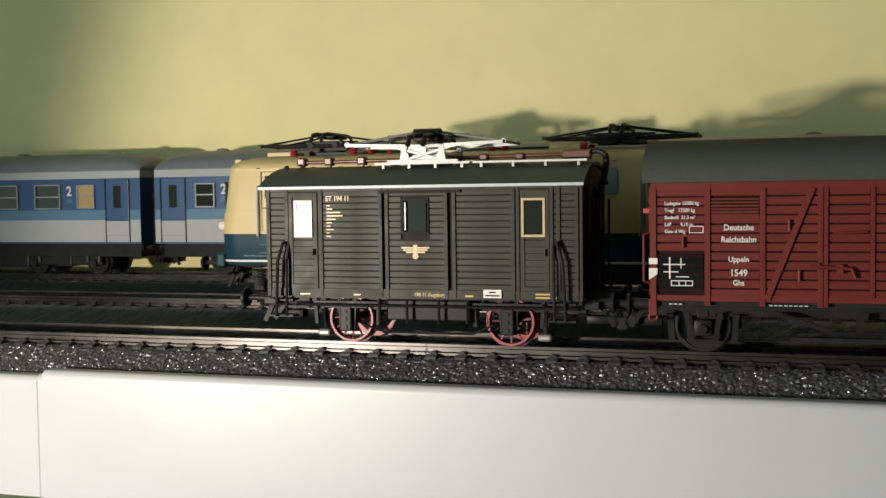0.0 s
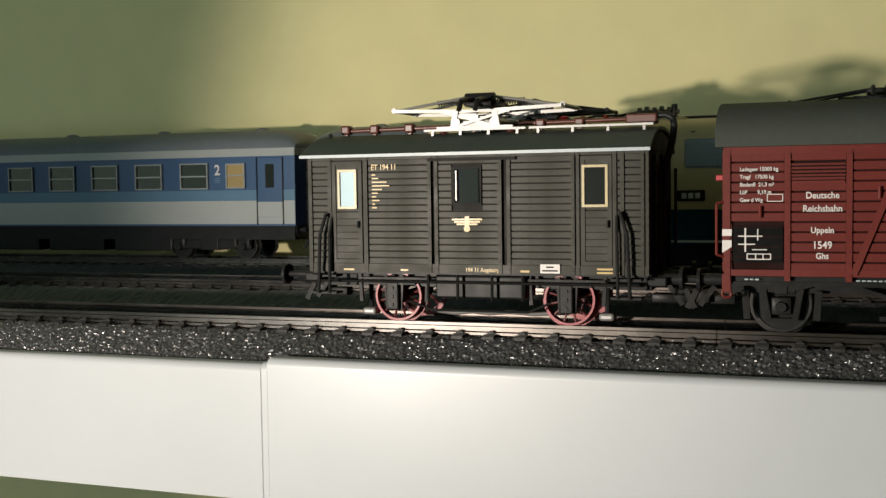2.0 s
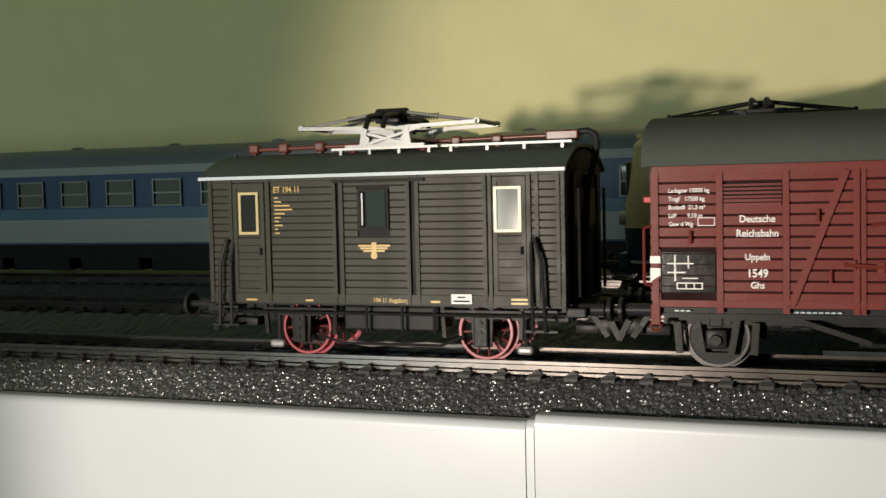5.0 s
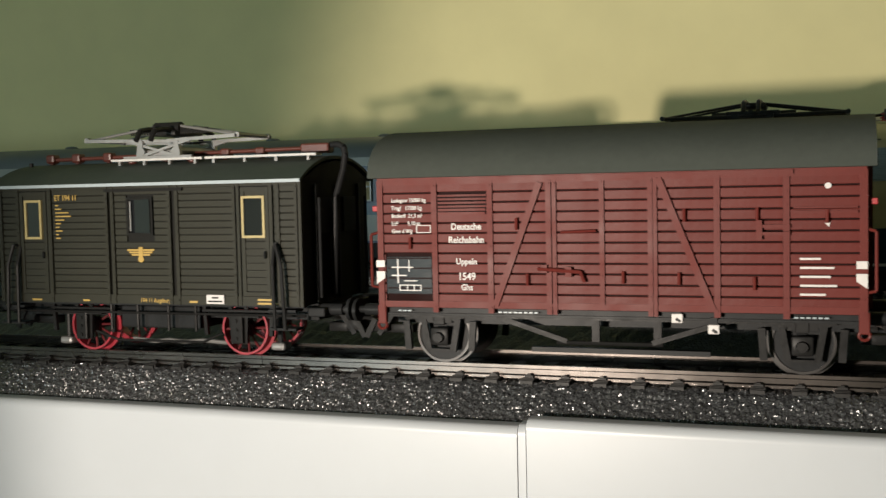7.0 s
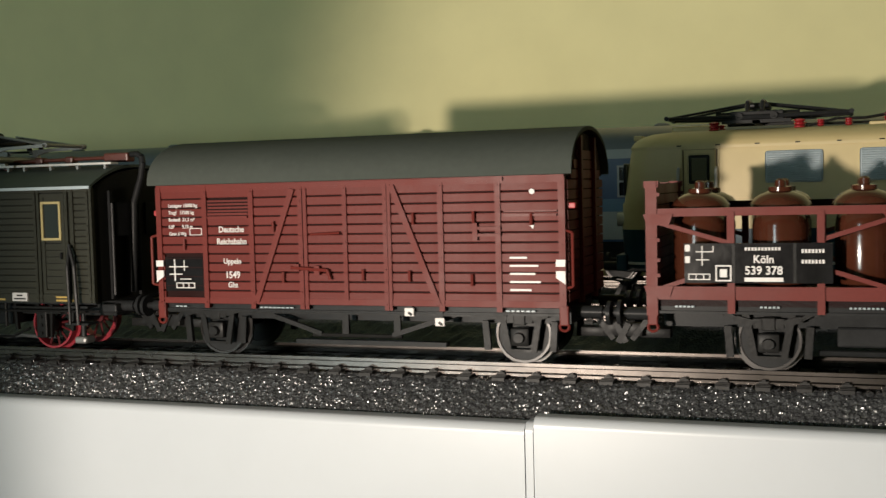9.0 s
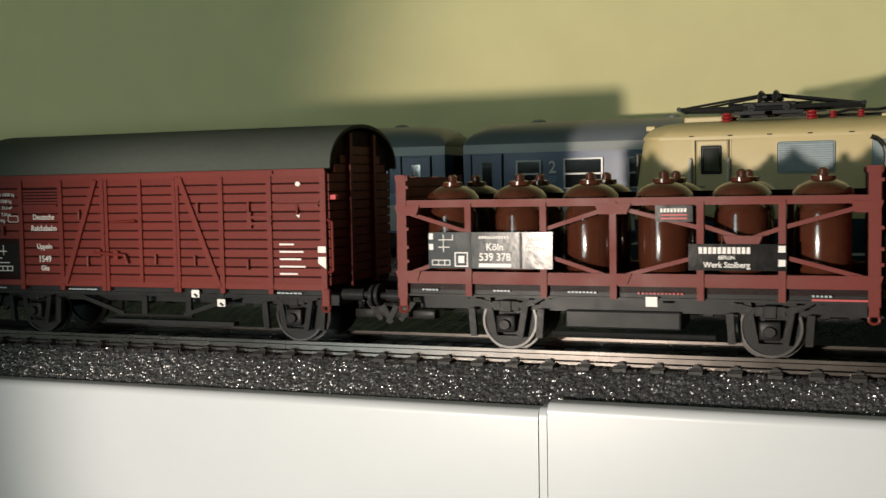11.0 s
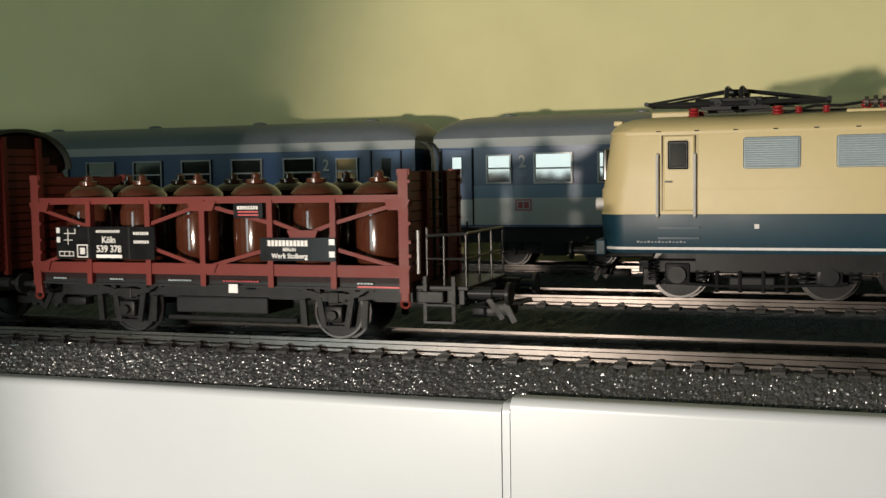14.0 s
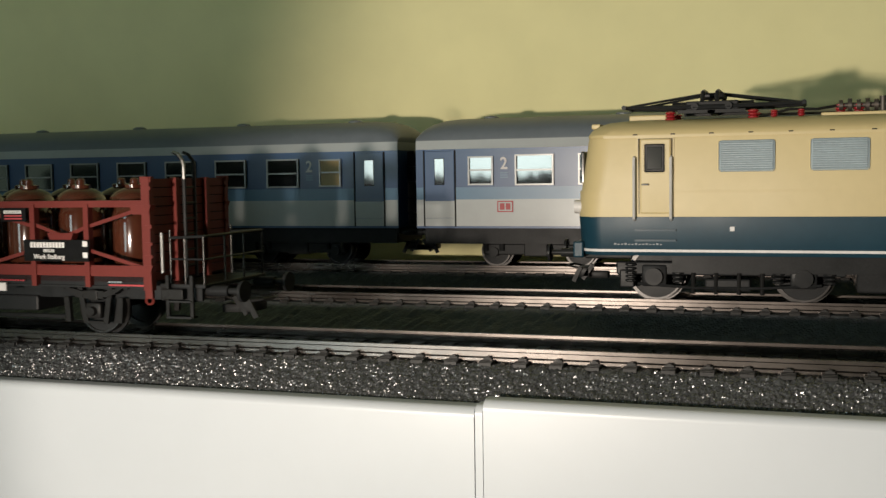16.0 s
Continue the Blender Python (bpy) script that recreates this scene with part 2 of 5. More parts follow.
slab("wall_back", (-1800, 2200, 200, 280, -1300, 1300), WALL, "olive green painted plaster wall behind the shelf")
slab("wall_left", (-1880, -1800, -2480, 280, -1300, 1300), ROOM)
slab("wall_right", (2200, 2280, -2480, 280, -1300, 1300), ROOM)
slab("floor", (-1880, 2280, -2480, 280, -1380, -1300), WOODFLOOR)
slab("ceiling", (-1880, 2280, -2480, 280, 1300, 1380), ROOM)
bm = B()
for b in ((-1800, -1060, -2480, -2400, -1300, 1300), (-600, 2200, -2480, -2400, -1300, 1300), (-1060, -600, -2480, -2400, -1300, -570), (-1060, -600, -2480, -2400, 770, 1300)):
    box(bm, *b)
tagged(new("wall_window", mesh_of("wall_window", bm, ROOM)), kind="structure")

shelf = tagged(new("shelf", mesh_of("shelf", box(B(), -700, 900, -21.6, 198, -25.5, 0), SHELF)), "black shelf board that carries three model tracks", "shelf")


def edge_board(x0, x1, top, front):
    """A white trim board with a rounded upper front edge."""
    r = 1.7
    line = [(front + 2.2, top - 3.5), (front + 2.2, -26.4), (front, -26.4)]
    for i in range(9):
        a = radians(180 - 90 * i / 8)
        line.append((front + r + r * math.cos(a), top - r + r * math.sin(a)))
    line += [(front + r + 2.4, top), (front + r + 2.4, top - 3.5)]
    bm = prism(B(), line, x0, x1)
    return bm


for x0, x1, top, front in ((-700, 131.5, 2.4, -25.7), (133.3, 900, 3.8, -26.1)):
    ob = new("edge_board", mesh_of("edge_board", edge_board(x0, x1, top, front), WHITE, True))
    tagged(ob, "glossy white plastic edge board with a rounded top edge", "trim board", "edge boards of the shelf")
cap = tagged(new("joint_cover", mesh_of("joint_cover", edge_board(131.72, 133.08, 2.8, -25.8), WHITE, True)), "thin white joint cover between two edge boards", "trim strip")
part("joint_gap", box(B(), 131.4, 133.4, -23.4, -22.3, -26.3, 0.3), GROOVE, cap)

# ---- three lengths of track ----
X0, X1, PITCH = -420, 620, 6.77
TRACKS = (0.0, 77.5, 155.0)
LIFT = (0.0, 0.8, 1.9)  # the shelf rises a little towards the wall


def roadbed(near, foot):
    """A moulded ballast bed with pebbles on its slopes."""
    bm = B()
    step = 0.36 if near else 1.6
    a, b = (-60, 420) if near else (X0, X1)
    line = [(-21.5, -foot), (-21.5, 0.9), (-13.2, 7.0), (-11.6, 7.6), (11.8, 7.8), (20, 1.2), (20, -foot)]
    if near:
        prism(bm, line, X0, a), prism(bm, line, b, X1)
    pts = [(-21.5, -foot)]
    for (y0, z0), (y1, z1) in zip(line[1:5], line[2:6]):
        k = max(2, int(math.hypot(y1 - y0, z1 - z0) / (step if y1 < 0 else 2.5)))
        pts += [(y0 + (y1 - y0) * i / k, z0 + (z1 - z0) * i / k) for i in range(k)]
    pts += [(20, 1.2), (20, -foot)]
    cols = []
    n = int((b - a) / step)
    for i in range(n + 1):
        x = a + (b - a) * i / n
        col = []
        for y, z in pts:
            h = 0
            if 0 < z < 7.85 and -21.6 < y < 13:
                h = 0.85 * (0.5 - noise.voronoi(Vector((x / 0.8, y / 0.8, z / 0.8)))[0][0])
            col.append(bm.verts.new((x / 1000, (y - 0.55 * h) / 1000, (z + 0.8 * h) / 1000)))
        cols.append(col)
    for p, q in zip(cols, cols[1:]):
        for i in range(len(pts) - 1):
            bm.faces.new((p[i], q[i], q[i + 1], p[i + 1]))
    return bm


def rail_shape(y, x0, x1):
    line = [(y - 1.0, 7.9), (y - 1.0, 8.4), (y - 0.2, 8.6), (y - 0.2, 9.5), (y - 0.45, 9.7), (y - 0.45, 10.3), (y + 0.45, 10.3), (y + 0.45, 9.7), (y + 0.2, 9.5), (y + 0.2, 8.6), (y + 1.0, 8.4), (y + 1.0, 7.9)]
    return prism(B(), line, x0, x1)


sleeper_mesh = mesh_of("sleeper", box(B(), -1.35, 1.35, -11.7, 11.7, 6.4, 8.15, 0.15), SLEEPER)
fix = B()
box(fix, -0.8, 0.8, -10.4, -9.4, 8.26, 8.62), box(fix, -0.35, 0.35, -10.2, -9.3, 8.3, 8.85)
for k in range(3):
    box(fix, -1.2, 1.2, -12.3 + 0.6 * k, -11.95 + 0.6 * k, 7.3, 7.95 + 0.15 * k)
fix_mesh = mesh_of("rail_fixing", fix, SLEEPER)
ROLLING = 0.0103
for n, y in enumerate(TRACKS):
    track = thing("track", ("black model track with bright rails beside the white shelf edge", "black model track under the cream and blue locomotive", "black model track under the blue coaches by the wall")[n], "model track", (0, y / 1000, LIFT[n] / 1000), "tracks on the shelf")
    part("roadbed", roadbed(n == 0, LIFT[n]), BALLAST if n == 0 else FARBALLAST, track, "black bumpy plastic ballast")
    for side in (-8.7, 8.7):
        for x0, x1 in ((X0, 73.3), (73.45, 222.4), (222.6, X1)):
            part("rail", rail_shape(side, x0, x1), STEEL, track, "worn steel rail")
    lo, hi = ((-60, 420), (-130, 330), (-60, 220))[n]
    rest, others = B(), 0
    for i in range(int((X1 - X0) / PITCH)):
        x = X0 + i * PITCH + 1.2
        if lo < x < hi:
            s = new("sleeper", sleeper_mesh)
            s.parent, s.location = track, (x / 1000, 0, 0)
            if n < 2:
                k = new("rail_fixing", fix_mesh)
                k.parent, k.location = s, (0, 0, 0)
        else:
            box(rest, x - 1.35, x + 1.35, -11.0, 11.0, 6.6, 8.25)
    tagged(part("sleepers_beyond", rest, SLEEPER, track), kind="stuff")


# ---- shared pieces of rolling stock ----
def wheelset(parent, x, r, spoked, mat, gauge=7.6, name="wheelset"):
    """Two wheels on an axle, turning about the axle; the tread stands on the rail."""
    axle = part(name, rod(B(), (0, -gauge, 0), (0, gauge, 0), 0.9, 10), GREY, parent)
    axle.location = (x / 1000, 0, ROLLING + r / 1000)
    for s in (-1, 1):
        y = s * gauge
        part("tyre", ring(ring(B(), r - 0.45, r, y - 1.1, y + 1.1), r - 0.45, r + 0.7, y - s * 1.1 - 0.25, y - s * 1.1 + 0.25), TYRE if not spoked else RED, axle, smooth=True)
        bm = ring(B(), 0.4, 1.7, y - 1.0, y + 1.0, 14)
        if spoked:
            spoke = mesh_of("spoke", rod(B(), (1.5, y, 0), (r - 0.4, y, 0), 0.26, 6), DARKRED)
            for k in range(12):
                ob = new("spoke", spoke)
                ob.parent, ob.rotation_euler = axle, (0, 2 * math.pi * k / 12, 0)
        else:
            ring(bm, 1.6, r - 0.4, y - 0.7, y + 0.7, 28)
            for k in range(4):
                a = 2 * math.pi * k / 4
                rod(bm, (3.2 * math.cos(a), y - 0.6, 3.2 * math.sin(a)), (3.2 * math.cos(a), y + 0.6, 3.2 * math.sin(a)), 0.5, 8)
        part("wheel_disc", bm, DARKRED if spoked else mat, axle, smooth=True)
    return axle


def coupling(parent, x, s, name="coupling"):
    """A short model coupling with its loop, at the end that looks along s."""
    bm = B()
    box(bm, min(x, x + 6 * s), max(x, x + 6 * s), -1.6, 1.6, 15.2, 17.2, 0.2)
    box(bm, min(x + 5 * s, x + 8.5 * s), max(x + 5 * s, x + 8.5 * s), -3.4, 3.4, 15.6, 18.6, 0.3)
    bar(bm, (x + 4 * s, -3, 19.4), (x + 7 * s, -3, 15.0), 1.1, 0.8)
    bar(bm, (x + 7.6 * s, -3.6, 18.6), (x + 9.6 * s, -3.6, 14.4), 1.2, 0.6)
    chain(bm, [(x + 7 * s, -3.5, 18.2), (x + 11 * s, -3.2, 18.9), (x + 12 * s, 0, 18.9), (x + 11 * s, 3.2, 18.9), (x + 7 * s, 3.5, 18.2)], 0.35, 6)
    return part(name, bm, GREY, parent, smooth=True)


def buffers(parent, x, s, z=22.6, mat=None):
    for y in (-10, 10):
        bm = rod(B(), (x, y, z), (x + 5 * s, y, z), 1.3, 12)
        rod(bm, (x + 5 * s, y, z), (x + 8 * s, y, z), 0.8, 10)
        rod(bm, (x + 8 * s, y, z), (x + 8.7 * s, y, z), 2.5, 18)
        part("buffer", bm, mat or BLACK, parent, smooth=True)


def axle_guard(parent, x, r, mat=None, name="axle_guard"):
    """Spring, guard plates and axle box on both sides of a wheelset."""
    zc = 10.3 + r
    for s in (-1, 1):
        y = s * 10.6
        bm = B()
        for k in (-1, 1):
            bar(bm, (x + k * 4.1, y - s * 0.2, zc + 6.6), (x + k * 2.5, y - s * 0.2, zc - 3.1), 1.2, 0.6)
        box(bm, x - 4.4, x + 4.4, y - s * 0.2 - 0.3, y - s * 0.2 + 0.3, zc + 5.8, zc + 6.6)
        box(bm, x - 2.2, x + 2.2, y - s * 0.2 - 0.3, y - s * 0.2 + 0.3, zc - 3.2, zc - 2.6)
        g = part(name, bm, mat or GREY, parent)
        bm = B()
        bow = [(-8.0, 6.4), (-5.6, 4.9), (-2.6, 4.0), (2.6, 4.0), (5.6, 4.9), (8.0, 6.4)]
        for k, (p, q) in enumerate(zip(bow, bow[1:])):
            bar(bm, (x + p[0], y, zc + p[1]), (x + q[0], y, zc + q[1]), (0.8, 1.3, 1.9, 1.3, 0.8)[k], 1.5)
        box(bm, x - 1.2, x + 1.2, y - 1.0, y + 1.0, zc + 2.6, zc + 5.2, 0.2)
        part("leaf_spring", bm, mat or GREY, g)
        for k in (-1, 1):
            part("spring_shackle", bar(B(), (x + k * 7.9, y, zc + 7.0), (x + k * 8.2, y, zc + 5.4), 0.9, 1.0), mat or GREY, g)
            part("brake_shoe", bar(B(), (x + k * 7.0, y + s * 0.3, zc + 3.4), (x + k * 6.6, y + s * 0.3, zc - 2.8), 1.3, 1.0), mat or GREY, g)
        bm = box(B(), x - 1.9, x + 1.9, y - 1.0, y + 1.0, zc - 1.8, zc + 2.0, 0.4)
        rod(bm, (x, y, zc), (x, y + s * 1.9, zc), 1.35, 14, 1.0)
        part("axle_box", bm, mat or GREY, g, smooth=True)


def pantograph(parent, x, z, mat, silver, base_y=8.0):
    """A lowered diamond pantograph: base, crossed arms, joints, springs and collector head."""
    p = part("pantograph", box(box(box(B(), x - 9, x + 9, -base_y, -base_y + 1, z, z + 0.9), x - 9, x + 9, base_y - 1, base_y, z, z + 0.9), x - 1, x + 1, -base_y, base_y, z, z + 0.8), mat, parent)
    for s in (-1, 1):
        for y in (-7, 7):
            bm = B()
            if silver:
                bar(bm, (x - s * 8, y + 0.15, z + 4.2), (x + s * 20, y + 0.15, z + 5.0), 0.6, 0.5)
                bar(bm, (x - s * 4.5, y - 0.1 * s, z + 0.9), (x + s * 9, y - 0.1 * s, z + 4.7), 0.6, 0.75)
                bar(bm, (x - s * 5.2, y, z + 0.8), (x - s * 4.6, y, z + 4.6), 1.3, 1.15)
                bar(bm, (x + s * 4.5, y - 0.3, z + 4.5), (x + s * 20, y - 0.4, z + 5.0), 0.8, 0.3)
            else:
                rod(bm, (x - s * 5, y, z + 1.6), (x + s * 24, y * 0.75, z + 2.2), 0.7, 8, 0.5)
            part("lower_arm", bm, mat, p)
        bm = B()
        tip = 20 if silver else 24
        tz = 5.2 if silver else 2.2
        for y in (-5.2, 5.2):
            rod(bm, (x + s * tip, y, z + tz), (x + s * 2.2, y * 0.6, z + tz + (3.0 if silver else 3.3)), 0.34, 8)
        rod(bm, (x + s * tip, -6.0, z + tz), (x + s * tip, 6.0, z + tz), 0.5, 8)
        for y in (-6.2, 6.2):
            rod(bm, (x + s * tip, y - 0.6, z + tz), (x + s * tip, y + 0.6, z + tz), 0.65, 10)
        part("upper_arm", bm, mat if not silver else SILVER, p)
        bm = B()
        for k in range(14 if silver else 0):
            rod(bm, (x + s * (2 + 0.62 * k), -3.4, z + 6.1), (x + s * (2.3 + 0.62 * k), -3.4, z + 7.5), 0.2, 5)
        rod(bm, (x + s * 2, -3.4, z + (6.8 if silver else 2.6)), (x + s * 11, -3.4, z + (6.8 if silver else 2.6)), 0.3 if silver else 0.8, 6)
        part("spring", bm, GREY if silver else BLACK, p)
    bm = B()
    d = 0 if silver else -1.3
    for k in (-1.9, 1.9):
        chain(bm, [(x + k, -12.5, z + 4.3 + d), (x + k, -11, z + 6.6 + d), (x + k, -8, z + 7.1 + d), (x + k, 8, z + 7.1 + d), (x + k, 11, z + 6.6 + d), (x + k, 12.5, z + 4.3 + d)], 0.6, 8)
    box(bm, x - 3.2, x + 3.2, -5.5, 5.5, z + 5.6 + d, z + 6.9 + d, 0.3)
    part("collector_head", bm, GREY if silver else BLACK, p, smooth=True)
    bm = B()
    box(bm, x - (4 if silver else 7), x + (4 if silver else 7), -6.5, 6.5, z + 0.6, z + (2.4 if silver else 3.4), 0.3)
    for k in (-4.5, 4.5):
        rod(bm, (x + k, -7.6, z + 1.9), (x + k, 7.6, z + 1.9), 1.0, 10)
    part("base_frame", bm, mat, p)
    return p


def insulator(parent, x, y, z, h, mat, r=1.2):
    prof = []
    for k in range(4):
        prof += [(r * 0.65, h * k / 4), (r, h * (k + 0.3) / 4), (r, h * (k + 0.6) / 4)]
    part("insulator", turned(B(), prof + [(r * 0.6, h)], x, y, 12, z), mat, parent)


# ---- blue passenger coaches on the rear track ----
def coach_line(k=1.0, top=64.4):
    pts = [(-16.2, 24.5), (-16.2, 53.0)]
    for i in range(1, 12):
        a = math.pi - math.pi * i / 12
        pts.append((15.9 * math.cos(a), 53.0 + (top - 53.0) * math.sin(a) ** 0.85))
    return pts + [(16.2, 53.0), (16.2, 24.5)]


def coach(x0, x1, windows, narrow, doors, twos, label, ochre=None):
    c = thing("passenger_coach", label, "model coach", (0, 0.155, LIFT[2] / 1000), "blue coaches by the wall")
    y = -16.2
    body = part("body", box(B(), x0, x1, -16.1, 16.1, 24.4, 53.2), BLUE, c, "deep blue painted sides")
    for name, z0, z1, m, d in (("lower_band", 25.2, 34.8, PALE, 0.12), ("light_band", 34.8, 39.2, LIGHTBLUE, 0.1), ("upper_band", 53.0, 56.2, PALE, 0.12)):
        if name == "upper_band":
            part(name, prism(B(), [(-16.25, z0), (-15.9, z1), (15.9, z1), (16.25, z0)], x0, x1), m, c, "pale grey cantrail")
        else:
            part(name, box(B(), x0 + 0.1, x1 - 0.1, -16.1 - d, 16.1 + d, z0, z1), m, c, "pale grey lower side" if m is PALE else "light blue stripe")
    # roof with rounded ends
    bm = B()
    rows = []
    n = 14
    for x, k in ((x0, 0.35), (x0 + 1.0, 0.6), (x0 + 3, 0.8), (x0 + 7, 0.94), (x0 + 13, 1.0), (x1 - 13, 1.0), (x1 - 7, 0.94), (x1 - 3, 0.8), (x1 - 1.0, 0.6), (x1, 0.35)):
        row = []
        for i in range(n + 1):
            a = math.pi - math.pi * i / n
            row.append(bm.verts.new((x / 1000, 15.85 * math.cos(a) / 1000, (56.1 + 8.4 * k * abs(math.sin(a)) ** 0.8) / 1000)))
        rows.append(row)
    for p, q in zip(rows, rows[1:]):
        for i in range(n):
            bm.faces.new((p[i], p[i + 1], q[i + 1], q[i]))
    bm.faces.new(rows[0]), bm.faces.new(rows[-1][::-1])
    for p, q in zip(rows, rows[1:]):
        bm.faces.new((p[0], q[0], q[n], p[n]))
    roof = part("roof", bm, COACHROOF, c, "blue-grey roof with rounded ends", True)
    for i in range(6):
        xv = x0 + 22 + (x1 - x0 - 44) * i / 5
        part("roof_vent", turned(B(), [(2.6, 0), (2.6, 0.6), (1.8, 1.1), (0.5, 1.3)], xv, 0, 14, 64.2), COACHROOF, roof)
    def opening(a, b, z0, z1, mid, glass, tilt=-0.06):
        w = part("window", framed(B(), a, b, z0, z1, 0.55, y - 0.9, y + 0.4), FRAME, c)
        part("pane", pane(a + 0.55, b - 0.55, z0 + 0.55, z1 - 0.55, y - 0.32 - 0.3 * (b - a > 5), y + 0.6, tilt), glass, w)
        if mid:
            part("glazing_bar", box(B(), a + 0.5, b - 0.5, y - 1.25, y, z0 + 5.1, z0 + 5.7), FRAME, w)
    for a, b in windows:
        opening(a, b, 39.7, 50.6, True, GLASS)
    for a, b in narrow:
        opening(a, b, 39.9, 50.2, True, BLIND if ochre else GLASS, -0.05)
    for a, b in doors:
        xm = (a + b) / 2
        d = part("door", box(B(), xm - 5.2, xm + 5.2, y - 0.2, y + 0.3, 28, 52.4, 0.2), BLUE, c, "blue folding door")
        part("door_foot", box(B(), xm - 5.2, xm + 5.2, y - 0.26, y + 0.3, 28.1, 34.3), PALE, d)
        part("door_joint", box(B(), xm - 5.7, xm - 5.25, y - 0.27, y + 0.3, 25, 52.6), OLIVEDARK, d)
        part("door_joint", box(B(), xm + 5.25, xm + 5.7, y - 0.27, y + 0.3, 25, 52.6), OLIVEDARK, d)
        part("door_pane", box(B(), a, b, y - 0.34, y + 0.2, 40, 49.8, 0.3), GLASS, d)
    for x in twos:
        lettering("2", x, y - 0.12, 45.6, 4.2, WHITEPRINT, c)
        for k in range(3):
            part("small_sign", box(B(), x, x + 2.6, y - 0.12, y, 42.4 + k * 0.8, 42.8 + k * 0.8), LIGHTBLUE, c)
    bm = box(B(), x0 + 2, x1 - 2, -13, 13, 18.6, 24.6)
    part("underframe", bm, BLACK, c)
    for xe, s in ((x0, -1), (x1, 1)):
        bm = B()
        for i in range(5):
            box(bm, min(xe, xe + s * 2.6) + 0.0, max(xe, xe + s * 2.6), -7 - 0.3 * (i % 2), 7 + 0.3 * (i % 2), 24 + i * 5.8, 29.6 + i * 5.8, 0.4)
        part("gangway", bm, BLACK, c, "black rubber gangway bellows")
        buffers(c, xe, s)
        coupling(c, xe, s)
    for xb in (x0 + 40, x1 - 40):
        b = part("bogie", box(box(B(), xb - 18, xb + 18, -11.4, -9.6, 14.5, 18.5, 0.4), xb - 18, xb + 18, 9.6, 11.4, 14.5, 18.5, 0.4), BLACK, c, "black bogie")
        for k in (-14.4, 14.4):
            bm = rod(B(), (xb + k, -12.4, 15.6), (xb + k, -9, 15.6), 1.7, 12)
            for j in (-2.8, 2.8):
                rod(bm, (xb + k + j, -11.6, 16), (xb + k + j, -11.6, 21), 1.0, 8)
            part("axle_box", bm, BLACK, b)
        part("bolster", box(B(), xb - 4, xb + 4, -12, 12, 14.0, 21, 0.4), BLACK, b)
        for k in (-14.4, 14.4):
            wheelset(c, xb + k, 5.0, False, BLACK)
    for k in range(5):
        xk = x0 + 70 + k * (x1 - x0 - 140) / 4
        part("equipment_box", box(B(), xk - 13.5, xk + 13.5, -12.5, 12.5, 13.6, 20, 0.5), BLACK, c)
    resize(c, 1.0, 0.92)
    return c


left_windows = [(5.6 - 20.6 * i, 18.0 - 20.6 * i) for i in range(10)]
coach(-214, 54.8, left_windows, [(25.9, 34.1)], [(42.5, 46.3), (-204, -200)], [20.6], "blue and pale grey model coach with dark windows beside the wall", True)
right_windows = [(95.9, 108.8)] + [(116.8 + 20.8 * i, 129.6 + 20.8 * i) for i in range(8)]
rc = coach(61.4, 331, right_windows, [(79.9, 88.5)], [(67.9, 71.6), (317, 321)], [90.8], "blue and pale grey model coach with bright window reflections")
bm = box(B(), 89.7, 95.1, -16.45, -16.3, 28.6, 32.3)
sign = part("emblem", bm, REDPRINT, rc, "red square outline emblem")
part("emblem_field", box(B(), 90.1, 94.7, -16.5, -16.4, 29.0, 31.9), PALE, sign)
for xk in (90.6, 92.6):
    part("emblem_mark", box(B(), xk, xk + 1.6, -16.54, -16.45, 29.4, 31.5), REDPRINT, sign)


# ---- cream and blue electric locomotive on the middle track ----
def loft(levels, n=10):
    """Rounded plan outlines (z, half length, half width, corner) one above another."""
    bm = B()
    rings = []
    for z, hl, hw, r in levels:
        pts = []
        for cx, cy, a0 in ((hl - r, hw - r, 0), (-hl + r, hw - r, 90), (-hl + r, -hw + r, 180), (hl - r, -hw + r, 270)):
            for i in range(n + 1):
                a = radians(a0 + 90 * i / n)
                pts.append(bm.verts.new(((cx + r * math.cos(a)) / 1000, (cy + r * math.sin(a)) / 1000, z / 1000)))
        rings.append(pts)
    for p, q in zip(rings, rings[1:]):
        for i in range(len(p)):
            j = (i + 1) % len(p)
            bm.faces.new((p[i], p[j], q[j], q[i]))
    bm.faces.new(rings[0][::-1]), bm.faces.new(rings[-1])
    return bm


